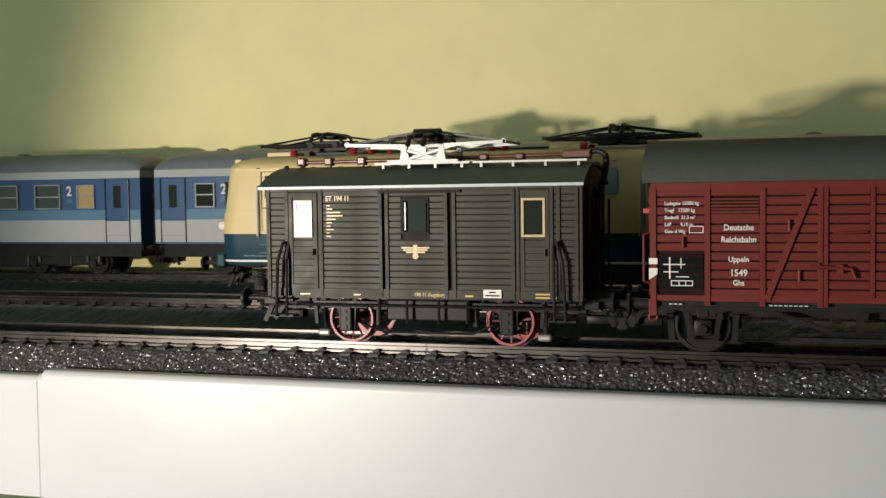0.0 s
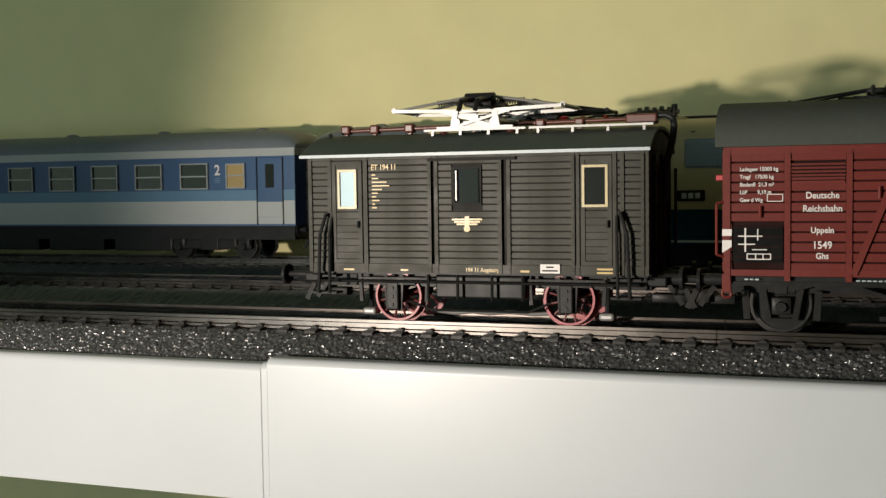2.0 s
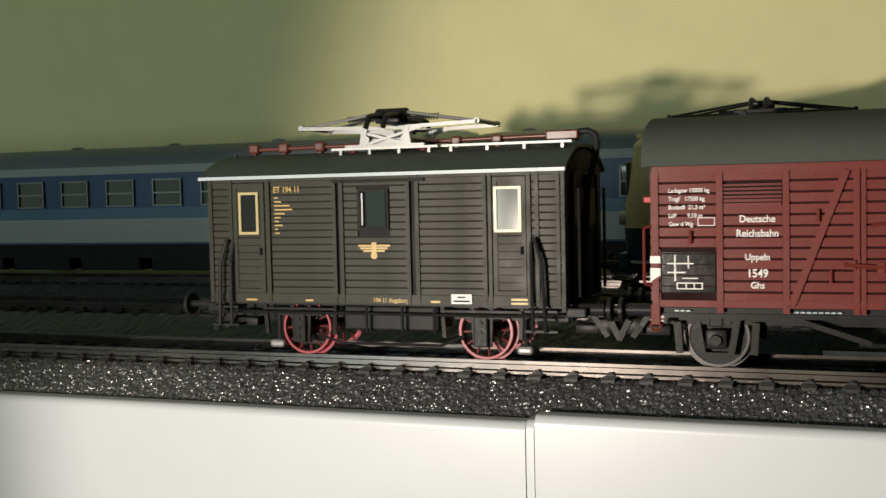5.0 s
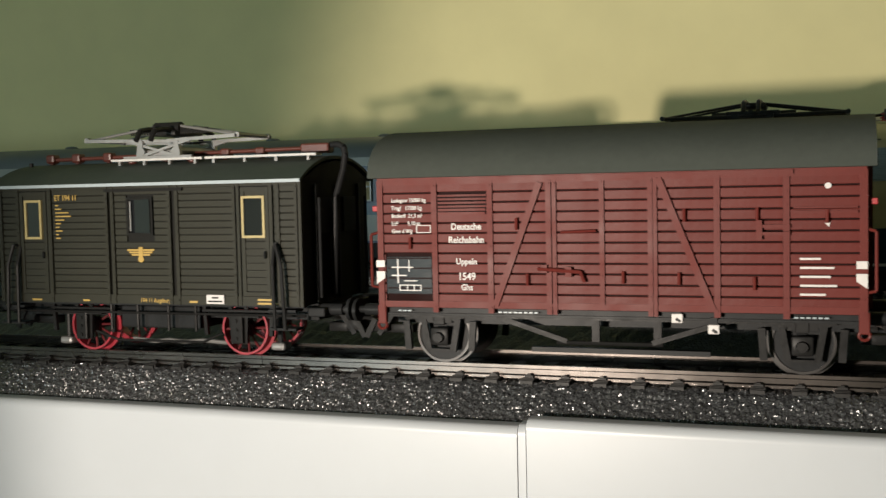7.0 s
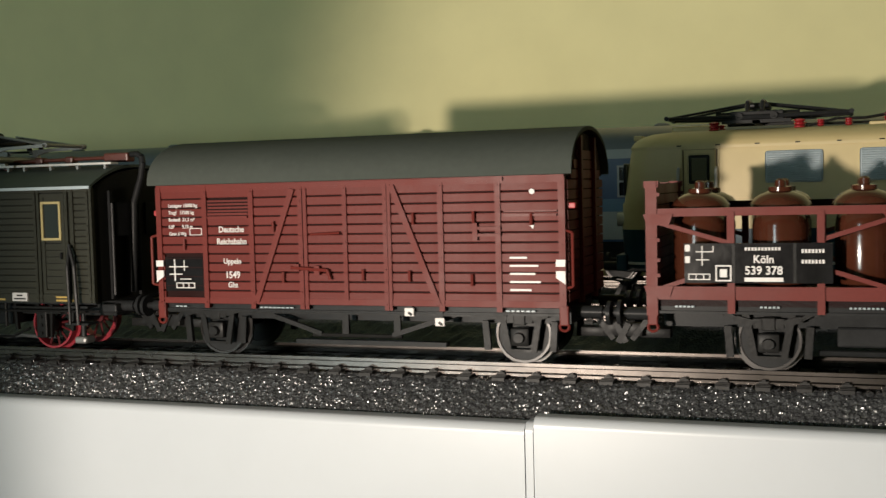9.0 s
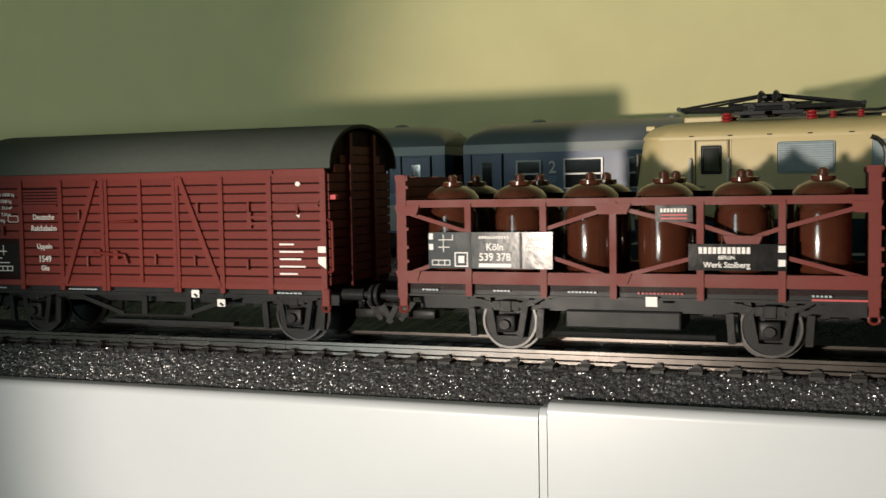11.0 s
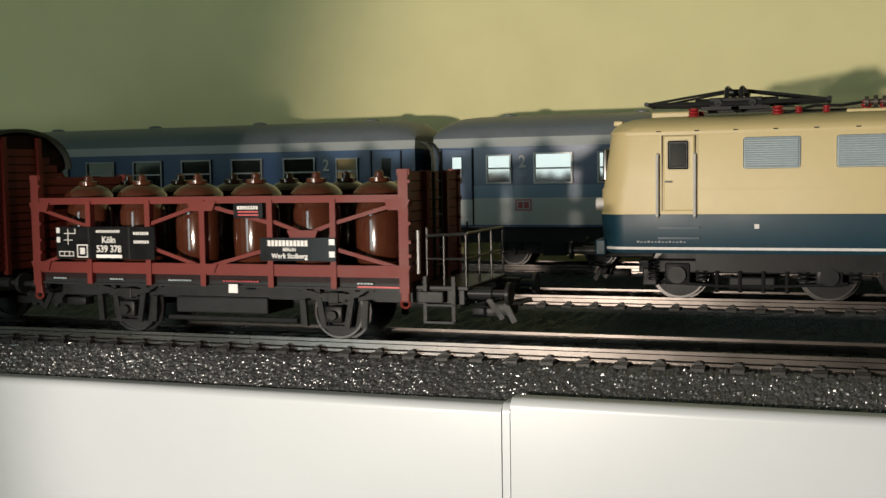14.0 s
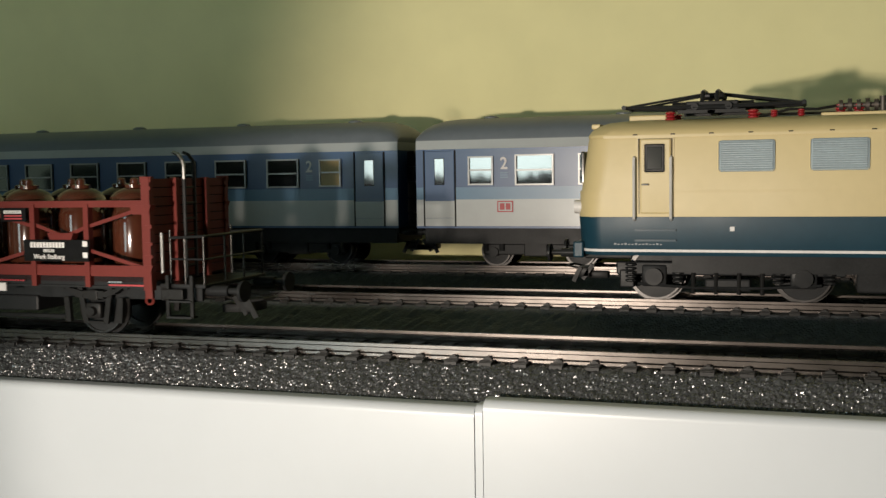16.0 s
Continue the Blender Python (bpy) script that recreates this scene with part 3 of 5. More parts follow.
def locomotive():
    c = thing("electric_locomotive", "cream and petrol blue model electric locomotive with lowered pantographs", "model locomotive", (0.2092, 0.0775, LIFT[1] / 1000))
    y = -17.2
    low = part("lower_body", loft([(23.3, 85.0, 16.9, 7), (24.2, 85.4, 17.2, 7), (33.8, 86.2, 17.2, 7.5)]), PETROL, c, "petrol blue lower body", True)
    up = part("upper_body", loft([(33.85, 86.2, 17.2, 7.5), (40.0, 86.0, 17.2, 8), (41.0, 85.6, 17.2, 8), (54.6, 83.6, 17.0, 8), (55.6, 83.3, 16.8, 8)]), CREAM, c, "cream upper body", True)
    roof = part("roof", loft([(55.5, 83.6, 17.0, 8), (56.2, 83.6, 17.0, 8), (57.6, 82.8, 16.0, 8), (58.9, 81.3, 13.8, 8), (59.9, 79, 10.5, 8), (60.4, 75, 6, 5), (60.5, 60, 2, 1.5)]), CREAM, c, "cream roof", True)
    part("trim_line", loft([(24.3, 85.55, 17.3, 7.1), (25.0, 85.6, 17.32, 7.1)]), WHITEPRINT, low)
    part("front_rib", loft([(40.2, 86.15, 17.22, 8.1), (41.0, 85.9, 17.22, 8.1)]), CREAM, up)
    for s in (-1, 1):
        for yy in (-6.6, 6.6):
            w = part("front_window", box(B(), s * 84.9 - 0.6, s * 84.9 + 0.6, yy - 5.2, yy + 5.2, 43, 52, 0.4), GLASS, up)
            w.matrix_local = pose(0, 0, 0)
        for yy in (-11.5, 11.5):
            part("headlight", rod(B(), (s * 84.5, yy, 36.5), (s * 87.2, yy, 36.5), 1.9, 16), WHITEPRINT, up, smooth=True)
        part("front_beam", box(B(), min(s * 84, s * 87), max(s * 84, s * 87), -15.5, 15.5, 22.4, 27, 0.5), PETROL, low)
        buffers(c, s * 86.5, s, 23.4)
        coupling(c, s * 80, s)
        part("roof_step", box(B(), min(s * 80.5, s * 83), max(s * 80.5, s * 83), -9, 9, 58.2, 59.6, 0.3), CREAM, roof)
        # cab door, window and grab rails
        xd = s * 64.0
        door = part("cab_door", box(B(), xd - 4.2, xd + 4.2, y - 0.22, y + 0.5, 34.6, 55.0, 0.5), CREAM, up, "cream cab door")
        part("door_surround", framed(B(), xd - 4.9, xd + 4.9, 34.4, 55.3, 0.3, y - 0.12, y + 0.2), CREAM, door)
        part("door_gap", framed(B(), xd - 4.45, xd + 4.45, 34.5, 55.1, 0.16, y - 0.1, y + 0.2), GREY, door)
        part("door_window", box(B(), xd - 3.2, xd + 2.8, y - 0.36, y + 0.3, 45.6, 53.8, 0.6), GREY, door)
        part("door_pane", box(B(), xd - 2.6, xd + 2.2, y - 0.42, y + 0.3, 46.3, 53.1, 0.5), GLASS, door)
        part("door_handle", rod(B(), (xd - 3.6, y - 0.8, 42.6), (xd - 1.8, y - 0.8, 42.6), 0.25, 6), SILVER, door)
        for k in (-5.6, 4.2):
            bm = chain(B(), [(xd + k, y, 50), (xd + k, y - 0.9, 49.6), (xd + k, y - 0.9, 33.6), (xd + k, y, 33.0)], 0.42, 8)
            part("grab_rail", bm, RAILGREY, up, "bright metal grab rail", True)
        for k in range(2):
            part("door_step", box(B(), xd - 5.5, xd + 5.5, y - 0.5, y + 0.5, 27.2 + 2.8 * k, 27.7 + 2.8 * k), PETROL, low)
    for x in (-47.5, -24.6, -1.7, 21.2, 37.4):
        g = part("louvre", box(B(), x, x + 14.2, y - 0.16, y + 0.4, 45.7, 54.0, 0.7), LOUVRE, up, "pale grey ventilation louvre")
        for k in range(13):
            bm = prism(B(), [(y - 0.1, 46.2 + 0.58 * k), (y - 0.5, 46.25 + 0.58 * k), (y - 0.12, 46.7 + 0.58 * k)], x + 0.5, x + 13.7)
            part("slat", bm, LOUVRE, g)
    part("gutter", box(B(), -78, 78, y + 0.05, y + 0.5, 55.2, 55.9), CREAM, up)
    for x in range(-70, 75, 10):
        part("gutter_bracket", box(B(), x, x + 1.2, y - 0.15, y + 0.5, 55.9, 56.2), GREY, roof)
    part("notice", box(B(), -44.6, -43.4, y - 0.08, y + 0.2, 30.0, 31.2), WHITEPRINT, low)
    for k in range(14):
        part("small_print", box(B(), -75.2 + 0.95 * k, -74.6 + 0.95 * k, y - 0.06, y + 0.2, 26.2, 26.5 + 0.2 * (k % 3 == 0)), COACHROOF, low)
    plate = part("number_plate", box(B(), -4, 4, y - 0.15, y + 0.2, 36.2, 39.4, 0.4), GREY, up, "small framed plate")
    for k in range(3):
        part("plate_bar", box(B(), -2.6 + 1.9 * k, -1.2 + 1.9 * k, y - 0.2, y, 37, 38.6), WHITEPRINT, plate)
    # roof gear
    for xp in (-50.3, 50.3):
        pantograph(c, xp, 61.9, BLACK, False)
        for k in (-11, 11):
            for yy in (-7, 7):
                insulator(c, xp + k, yy, 59.2, 3.4, REDINS, 1.5)
        part("roof_box", box(B(), xp - 23, xp - 12.5, -4, 4, 59.5, 62.0, 0.4), CREAM, roof)
    for x in (-17, -12.5, 8, 12.5):
        insulator(c, x, -3, 60, 3.6, REDINS, 1.5)
    bm = rod(B(), (-18, -3.5, 63.0), (-5.2, -3.5, 63.0), 0.7, 12)
    for k in range(5):
        rod(bm, (-17.5 + 2.2 * k, -3.5, 63.0), (-16.5 + 2.2 * k, -3.5, 63.0), 1.5 + 0.3 * (k % 2), 14)
    rod(bm, (-6.6, -3.5, 61.0), (-6.6, -3.5, 65.2), 0.9, 12)
    part("main_switch", bm, DARKSTEEL, roof, smooth=True)
    part("switch_base", box(B(), -22, -3, -6, 1, 60, 61.2, 0.3), CREAM, roof)
    bm = B()
    chain(bm, [(-38, -5, 60.5), (-30, -5, 62.4), (-23, -5, 62.2), (-18, -3.5, 63)], 0.4)
    chain(bm, [(-38, 2, 61.5), (38, 2, 61.5)], 0.35)
    part("roof_cable", bm, GREY, roof)
    for x in (-34, -27):
        insulator(c, x, -5, 60, 2.4, REDINS, 1.0)
    # running gear
    part("underframe", box(B(), -60, 60, -14, 14, 18.5, 23.3), BLACK, c)
    for xb in (-45.5, 45.5):
        bg = part("bogie", box(box(B(), xb - 30, xb + 30, -12.6, -10.8, 17.6, 21.2, 0.4), xb - 30, xb + 30, 10.8, 12.6, 17.6, 21.2, 0.4), BLACK, c, "black bogie with axle boxes and springs")
        for k in (-19.5, 19.5):
            bm = box(B(), xb + k - 3.4, xb + k + 3.4, -13.2, -10, 14.4, 20.4, 0.6)
            rod(bm, (xb + k, -14.3, 17.2), (xb + k, -12, 17.2), 2.4, 16)
            part("axle_box", bm, BLACK, bg, smooth=True)
            for j in (-6.4, 6.4):
                bm = B()
                for i in range(5):
                    turned(bm, [(1.2, 0), (1.7, 0.3), (1.7, 0.6), (1.2, 0.9)], xb + k + j, -12.4, 10, 15.6 + 1.1 * i)
                part("spring", bm, BLACK, bg)
            wheelset(c, xb + k, 6.6, False, BLACK)
        part("spring_plank", box(B(), xb - 6, xb + 6, -13, -10, 13.4, 16.8, 0.5), BLACK, bg)
        for i in range(4):
            part("brake_hanger", rod(B(), (xb - 9 + 6 * i, -12.8, 12.6), (xb - 9 + 6 * i, -12.8, 21), 0.6, 8), GREY, bg)
        bm = chain(B(), [(xb - 24, -13, 15.2), (xb - 8, -13, 14.2), (xb + 9, -13, 14.4), (xb + 24, -13, 15.4)], 0.4)
        part("brake_gear", bm, BLACK, bg)
        part("sand_box", box(B(), xb - 29, xb - 25, -13, -9.5, 14, 19, 0.4), BLACK, bg)
    part("transformer_box", box(B(), -13, 13, -13.5, 13.5, 13.6, 19, 0.6), BLACK, c)
    resize(c, 0.9, 0.895)
    return c


locomotive()


# ---- the moving train on the front track ----
def planks(parent, bays, z0, pitch, count, y, mat, holes=(), gap=0.17):
    """Horizontal boards between the posts, left out where a hole (x0, x1, z0, z1) lies."""
    made = {}
    for a, b in bays:
        for k in range(count):
            z = z0 + k * pitch
            spans = [(a, b)]
            for h0, h1, g0, g1 in holes:
                if z + pitch > g0 + 0.3 and z < g1 - 0.3:
                    spans = [q for p in spans for q in ((p[0], min(p[1], h0)), (max(p[0], h1), p[1])) if q[1] - q[0] > 0.3]
            for p, q in spans:
                key = round(q - p, 2)
                if key not in made:
                    made[key] = mesh_of("plank", prism(B(), [(0.5, 0.0), (0.02, 0.02), (-0.03, 0.1), (-0.03, pitch - gap - 0.1), (0.05, pitch - gap), (0.5, pitch - gap)], 0, q - p), mat)
                ob = new("plank", made[key])
                ob.parent = parent
                ob.location = (p / 1000, (y - 0.32) / 1000, z / 1000)


def post(parent, x, w, z0, z1, y, mat, rivets=8, name="post"):
    bm = box(B(), x - w / 2, x + w / 2, y - 0.62, y + 0.3, z0, z1)
    for k in range(rivets):
        z = z0 + (k + 0.5) * (z1 - z0) / rivets
        rod(bm, (x, y - 0.6, z), (x, y - 0.78, z), 0.2, 6)
    return part(name, bm, mat, parent)


def handrail(parent, pts, mat, r=0.32):
    return part("handrail", chain(B(), pts, r, 8), mat, parent, smooth=True)


def solebar(parent, x0, x1, z0, z1, mat):
    for s in (-1, 1):
        part("solebar", box(box(B(), x0, x1, s * 14.2 - 0.4, s * 14.2 + 0.4, z0, z1), x0, x1, s * 14.6 - 0.7, s * 14.6 + 0.7, z0, z0 + 0.5), mat, parent)


def print_bars(parent, x, z, widths, y, h, mat, step=1.3):
    for k, w in enumerate(widths):
        part("small_print", box(B(), x, x + w, y - 0.05, y + 0.1, z - k * step, z - k * step + h), mat, parent)


def railcar():
    c = thing("railcar", "olive grey model electric railcar with plank sides and silver pantograph", "model railcar")
    y = -15.5
    part("body", box(B(), -38.7, 38.7, -15.3, 15.3, 22.6, 50.0), OLIVEDARK, c)
    holes = [(-33.4, -25.4, 22, 49), (-4.3, 2.9, 38.0, 47.1), (24.4, 31.4, 22, 49)]
    bays = [(-38.2, -34.0), (-24.1, -9.8), (-7.3, 6.6), (9.2, 22.6), (32.4, 38.2)]
    planks(c, bays, 24.6, 1.53, 16, -15.4, OLIVE, holes)
    for x, w in ((-38.6, 0.9), (-33.7, 0.9), (-24.8, 1.0), (-9.4, 0.8), (-7.8, 0.8), (6.8, 0.9), (8.8, 0.8), (22.9, 0.8), (24.0, 0.7), (31.8, 0.8), (33.4, 0.8), (37.6, 0.7), (38.6, 0.6)):
        post(c, x, w, 22.6, 49.6, y, OLIVEFRAME, 14)
    part("top_rail", box(B(), -38.9, 38.9, y - 0.45, y + 0.3, 48.9, 50.1), OLIVEFRAME, c)
    part("door_track", box(B(), -9.6, 10.5, y - 0.9, y - 0.3, 48.2, 48.9), OLIVEDARK, c)
    part("bottom_rail", box(B(), -38.9, 38.9, y - 0.4, y + 0.3, 22.6, 24.6), OLIVEFRAME, c)
    # two cab doors, their planks and windows
    for x0, x1, w0, w1, m in ((-33.1, -25.7, -31.6, -26.9, CREAMPRINT), (24.6, 31.2, 24.9, 30.4, CREAMPRINT)):
        d = part("cab_door", framed(B(), x0, x1, 24.7, 48.6, 0.9, y - 0.5, y), OLIVEFRAME, c)
        part("door_panel", box(B(), x0 + 0.9, x1 - 0.9, y - 0.25, y, 36.9, 47.7), OLIVE, d)
        for k in range(7):
            part("plank", box(B(), x0 + 0.9, x1 - 0.9, y - 0.3, y + 0.1, 25.8 + 1.57 * k, 27.2 + 1.57 * k), OLIVE, d)
        f = framed(B(), w0, w1, 37.5, 46.7, 0.55, y - 0.75, y)
        part("window_frame", f, m, d, "yellow window frame")
        part("window_pane", pane(w0 + 0.5, w1 - 0.5, 38.0, 46.2, y - 0.45, y), GLASS, d)
        part("door_handle", rod(B(), (x1 - 0.8, y - 1.0, 34.6), (x1 - 0.8, y - 1.0, 33.0), 0.25, 6), BLACK, d)
    w = part("window", framed(B(), -4.1, 2.7, 38.2, 46.9, 0.6, y - 0.6, y), OLIVEDARK, c)
    part("window_pane", pane(-3.6, 2.2, 38.7, 46.4, y - 0.35, y, -0.2), GLASS, w)
    # pale strip over the glass, standing in for the reflection at its left edge
    part("window_edge", box(B(), -3.3, -3.0, y - 0.45, y - 0.3, 39.2, 46.0), SILVER, w)
    # gold writing and plain winged emblem
    lettering("ET 194 11", -23.4, y - 0.42, 46.5, 1.25, GOLD, c)
    print_bars(c, -23.2, 45.2, (0.9, 1.6, 3.6, 4.2, 2.4, 1.4, 1.0, 1.8, 0.7, 1.2), y - 0.4, 0.3, GOLD, 0.85)
    em = B()
    for s in (-1, 1):
        for k, (w0, w1) in enumerate(((0.5, 3.5), (0.5, 3.0), (0.4, 2.4))):
            box(em, -0.7 + s * (w0 + w1) / 2 - (w1 - w0) / 2, -0.7 + s * (w0 + w1) / 2 + (w1 - w0) / 2, y - 0.47, y - 0.3, 34.7 - 0.55 * k, 35.1 - 0.55 * k)
    box(em, -1.2, -0.2, y - 0.48, y - 0.3, 33.3, 35.6)
    rod(em, (-0.7, y - 0.48, 32.8), (-0.7, y - 0.3, 32.8), 0.75, 14)
    part("emblem", em, GOLD, c, "gold winged emblem")
    solebar(c, -38.5, 38.5, 22.2, 24.4, BLACK)
    lettering("194 11 Augsburg", -1.2, -15.98, 23.0, 0.95, GOLD, c)
    print_bars(c, -30.5, 23.0, (2.6,), -15.9, 0.4, GOLD), print_bars(c, -16.5, 23.0, (1.8,), -15.9, 0.4, GOLD), print_bars(c, 11.3, 23.0, (2.0,), -15.9, 0.45, GOLD), print_bars(c, 28, 23.7, (3.6, 5.4), -15.9, 0.4, GOLD, 0.8)
    pl = part("name_plate", box(B(), 15.8, 20.1, -16.3, -15.9, 22.9, 24.9), WHITEPRINT, c, "small white plate")
    for k, wd in enumerate((1.6, 3.4)):
        part("plate_bar", box(B(), 17.95 - wd / 2, 17.95 + wd / 2, -16.36, -16.25, 24.1 - 0.8 * k, 24.45 - 0.8 * k), BLACK, pl)
    # roof
    line = []
    for i in range(17):
        a = -1 + 2 * i / 16
        line.append((17.0 * a, 55.4 - 5.2 * abs(a) ** 2.3))
    low = [(q[0], q[1] - 0.7) for q in reversed(line)]
    roof = part("roof", prism(B(), line + low, -40.6, 39.4), ETROOF, c, "smooth grey-green curved roof", True)
    for s in (-1, 1):
        part("eave_strip", box(B(), -40.6, 39.4, s * 17.0 - 0.25, s * 17.0 + 0.25, 49.5, 50.2), LOUVRE, roof)
    for x in (-38.7, 38.7):
        part("end_wall", prism(B(), [(-15.4, 49.9), (-8, 53.2), (0, 54.4), (8, 53.2), (15.4, 49.9)], x - 0.3, x + 0.3), OLIVEDARK, c)
    # roof walkway, conduit, insulators and pantograph
    for x0, x1 in ((-13.5, 10.5), (11.3, 38.6)):
        wk = part("walkway", box(B(), x0, x1, -8.6, -6.0, 55.4, 55.9), RAILGREY, roof, "bright metal walkway strip")
        for k in range(4):
            xk = x0 + 2 + k * (x1 - x0 - 4) / 3
            part("bracket", box(B(), xk - 0.3, xk + 0.3, -8.3, -7.3, 53.6, 55.4), SILVER, wk)
    pipe = part("conduit", rod(B(), (-37, -1, 56.6), (38, -1, 57.4), 0.5, 10), PIPE, roof, "red-brown conduit", True)
    for x in (-36.5, -29, -20, -4, 12, 21):
        bm = box(B(), x - 1.2, x + 1.2, -2.2, 0.2, 55.7, 58.0, 0.5)
        box(bm, x - 0.4, x + 0.4, -1.6, -0.4, 54.6, 56)
        part("clamp", bm, PIPE, pipe)
    part("cable_box", box(B(), 31.5, 38.4, -2.5, 0.5, 56.1, 58.4, 0.4), PIPE, roof)
    bm = chain(B(), [(38.2, -1, 57.9), (40.2, -1.2, 58.0), (41.6, -1.4, 57.2), (42.0, -1.6, 55.6), (41.6, -2, 52), (40.2, -3, 46), (39.3, -3, 24)], 0.75, 10)
    part("down_pipe", bm, BLACK, c, "black cable down the end wall", True)
    pantograph(c, -1.6, 55.6, SILVER, True)
    for k in (-8, 8):
        for yy in (-6, 6):
            insulator(c, -1.6 + k, yy, 53.8, 2.2, PIPE, 1.0)
    bm = rod(B(), (-5.2, -3.0, 63.2), (1.6, -3.0, 63.2), 1.4, 14)
    part("drum", bm, GREY, roof, smooth=True)
    part("roof_vent", rod(B(), (-38.4, -6, 53), (-38.4, -6, 55.8), 0.5, 8), BLACK, roof)
    # rails beside the doors, steps, end details
    for x in (-35.2, 34.2):
        s = -1 if x < 0 else 1
        handrail(c, [(x + s * -1.2, y - 0.4, 36.0), (x - s * 1.0, y - 1.6, 36.2), (x + s * 0.4, y - 1.9, 31.5), (x + s * 1.0, y - 1.9, 17.6)], BLACK, 0.4)
        handrail(c, [(x - s * 2.0, y - 0.4, 35.6), (x - s * 1.8, y - 1.5, 31.5), (x - s * 1.6, y - 1.5, 17.6)], BLACK, 0.35)
        for z in (17.4, 21.4):
            part("step", box(B(), x - 3.2, x + 3.2, y - 1.4, y + 2.0, z, z + 0.5), BLACK, c)
    for s in (-1, 1):
        bm = B()
        for k in (-10, 0, 10):
            box(bm, min(s * 38.8, s * 39.4), max(s * 38.8, s * 39.4), k - 0.5, k + 0.5, 23, 49)
        for yy in (-11, 11):
            rod(bm, (s * 40.4, yy, 24), (s * 40.4, yy, 46), 0.35, 8)
            box(bm, min(s * 38.8, s * 39.2), max(s * 38.8, s * 39.2), yy * 0.5 - 3, yy * 0.5 + 3, 38, 46)
        part("end_fitting", bm, BLACK, c)
        part("end_platform", box(B(), min(s * 38, s * 42), max(s * 38, s * 42), -13, 13, 20.0, 22.0, 0.3), BLACK, c)
        buffers(c, s * 40, s, 21.4, BLACK)
        coupling(c, s * 37, s)
    # underframe
    part("underframe", box(B(), -38, 38, -8, 8, 18.6, 22.4), BLACK, c)
    bm = B()
    rod(bm, (-38, -13.6, 20.2), (38, -13.6, 20.2), 0.3, 8)
    chain(bm, [(-16, -12.5, 15.5), (-10, -12.5, 13.6), (12, -12.5, 13.6), (17, -12.5, 15.8)], 0.3)
    for k in (-11, -4, 4, 11):
        rod(bm, (k, -13.4, 22.4), (k, -13.4, 16.2), 0.35, 8)
    part("brake_rod", bm, GREY, c, smooth=True)
    part("battery_box", box(B(), -10, 11, -11.5, -3, 16.4, 21.6, 0.4), BLACK, c)
    bm = chain(B(), [(-15, -1, 12.0), (-9, -1, 11.4), (-5, -1, 11.9), (-1, -1, 11.5), (4, -1, 12.0), (10, -1, 11.6), (14, -1, 11.9)], 0.5, 8)
    part("pickup_shoe", bm, SILVER, c, "bright pickup shoe", True)
    for x in (-27.5, 28.5):
        part("wheel_guard", box(B(), x - 1.7, x + 1.7, -9.5, -6, 11.6, 13.4, 0.6), SILVER, c)
        part("guard_stay", rod(B(), (x, -8, 13), (x, -8, 19), 0.6, 8), BLACK, c)
    for x in (-20.2, 20.4):
        bm = B()
        for k in range(3):
            box(bm, x - 8.5 + 1.5 * k, x + 8.5 - 1.5 * k, -12.4, -10.8, 20.6 - 0.6 * k, 21.1 - 0.6 * k)
        for k in (-1, 1):
            bar(bm, (x + k * 2.0, -11.2, 21.6), (x + k * 1.5, -11.2, 13.4), 0.9, 0.7)
            bar(bm, (x + k * 8.4, -11.4, 22), (x + k * 8.0, -11.4, 15.2), 0.8, 0.8)
        box(bm, x - 1.5, x + 1.5, -12.6, -10.6, 13.4, 20.0, 0.3)
        for k in range(3):
            rod(bm, (x, -12.6, 14.6 + 2 * k), (x, -12.9, 14.6 + 2 * k), 0.45, 8)
        part("axle_guard", bm, GREY, c)
    resize(c, 0.923, 0.89)
    places = (-18.8, 18.6)
    return c, [wheelset(c, x, 5.3, True, RED) for x in places], 5.3, places


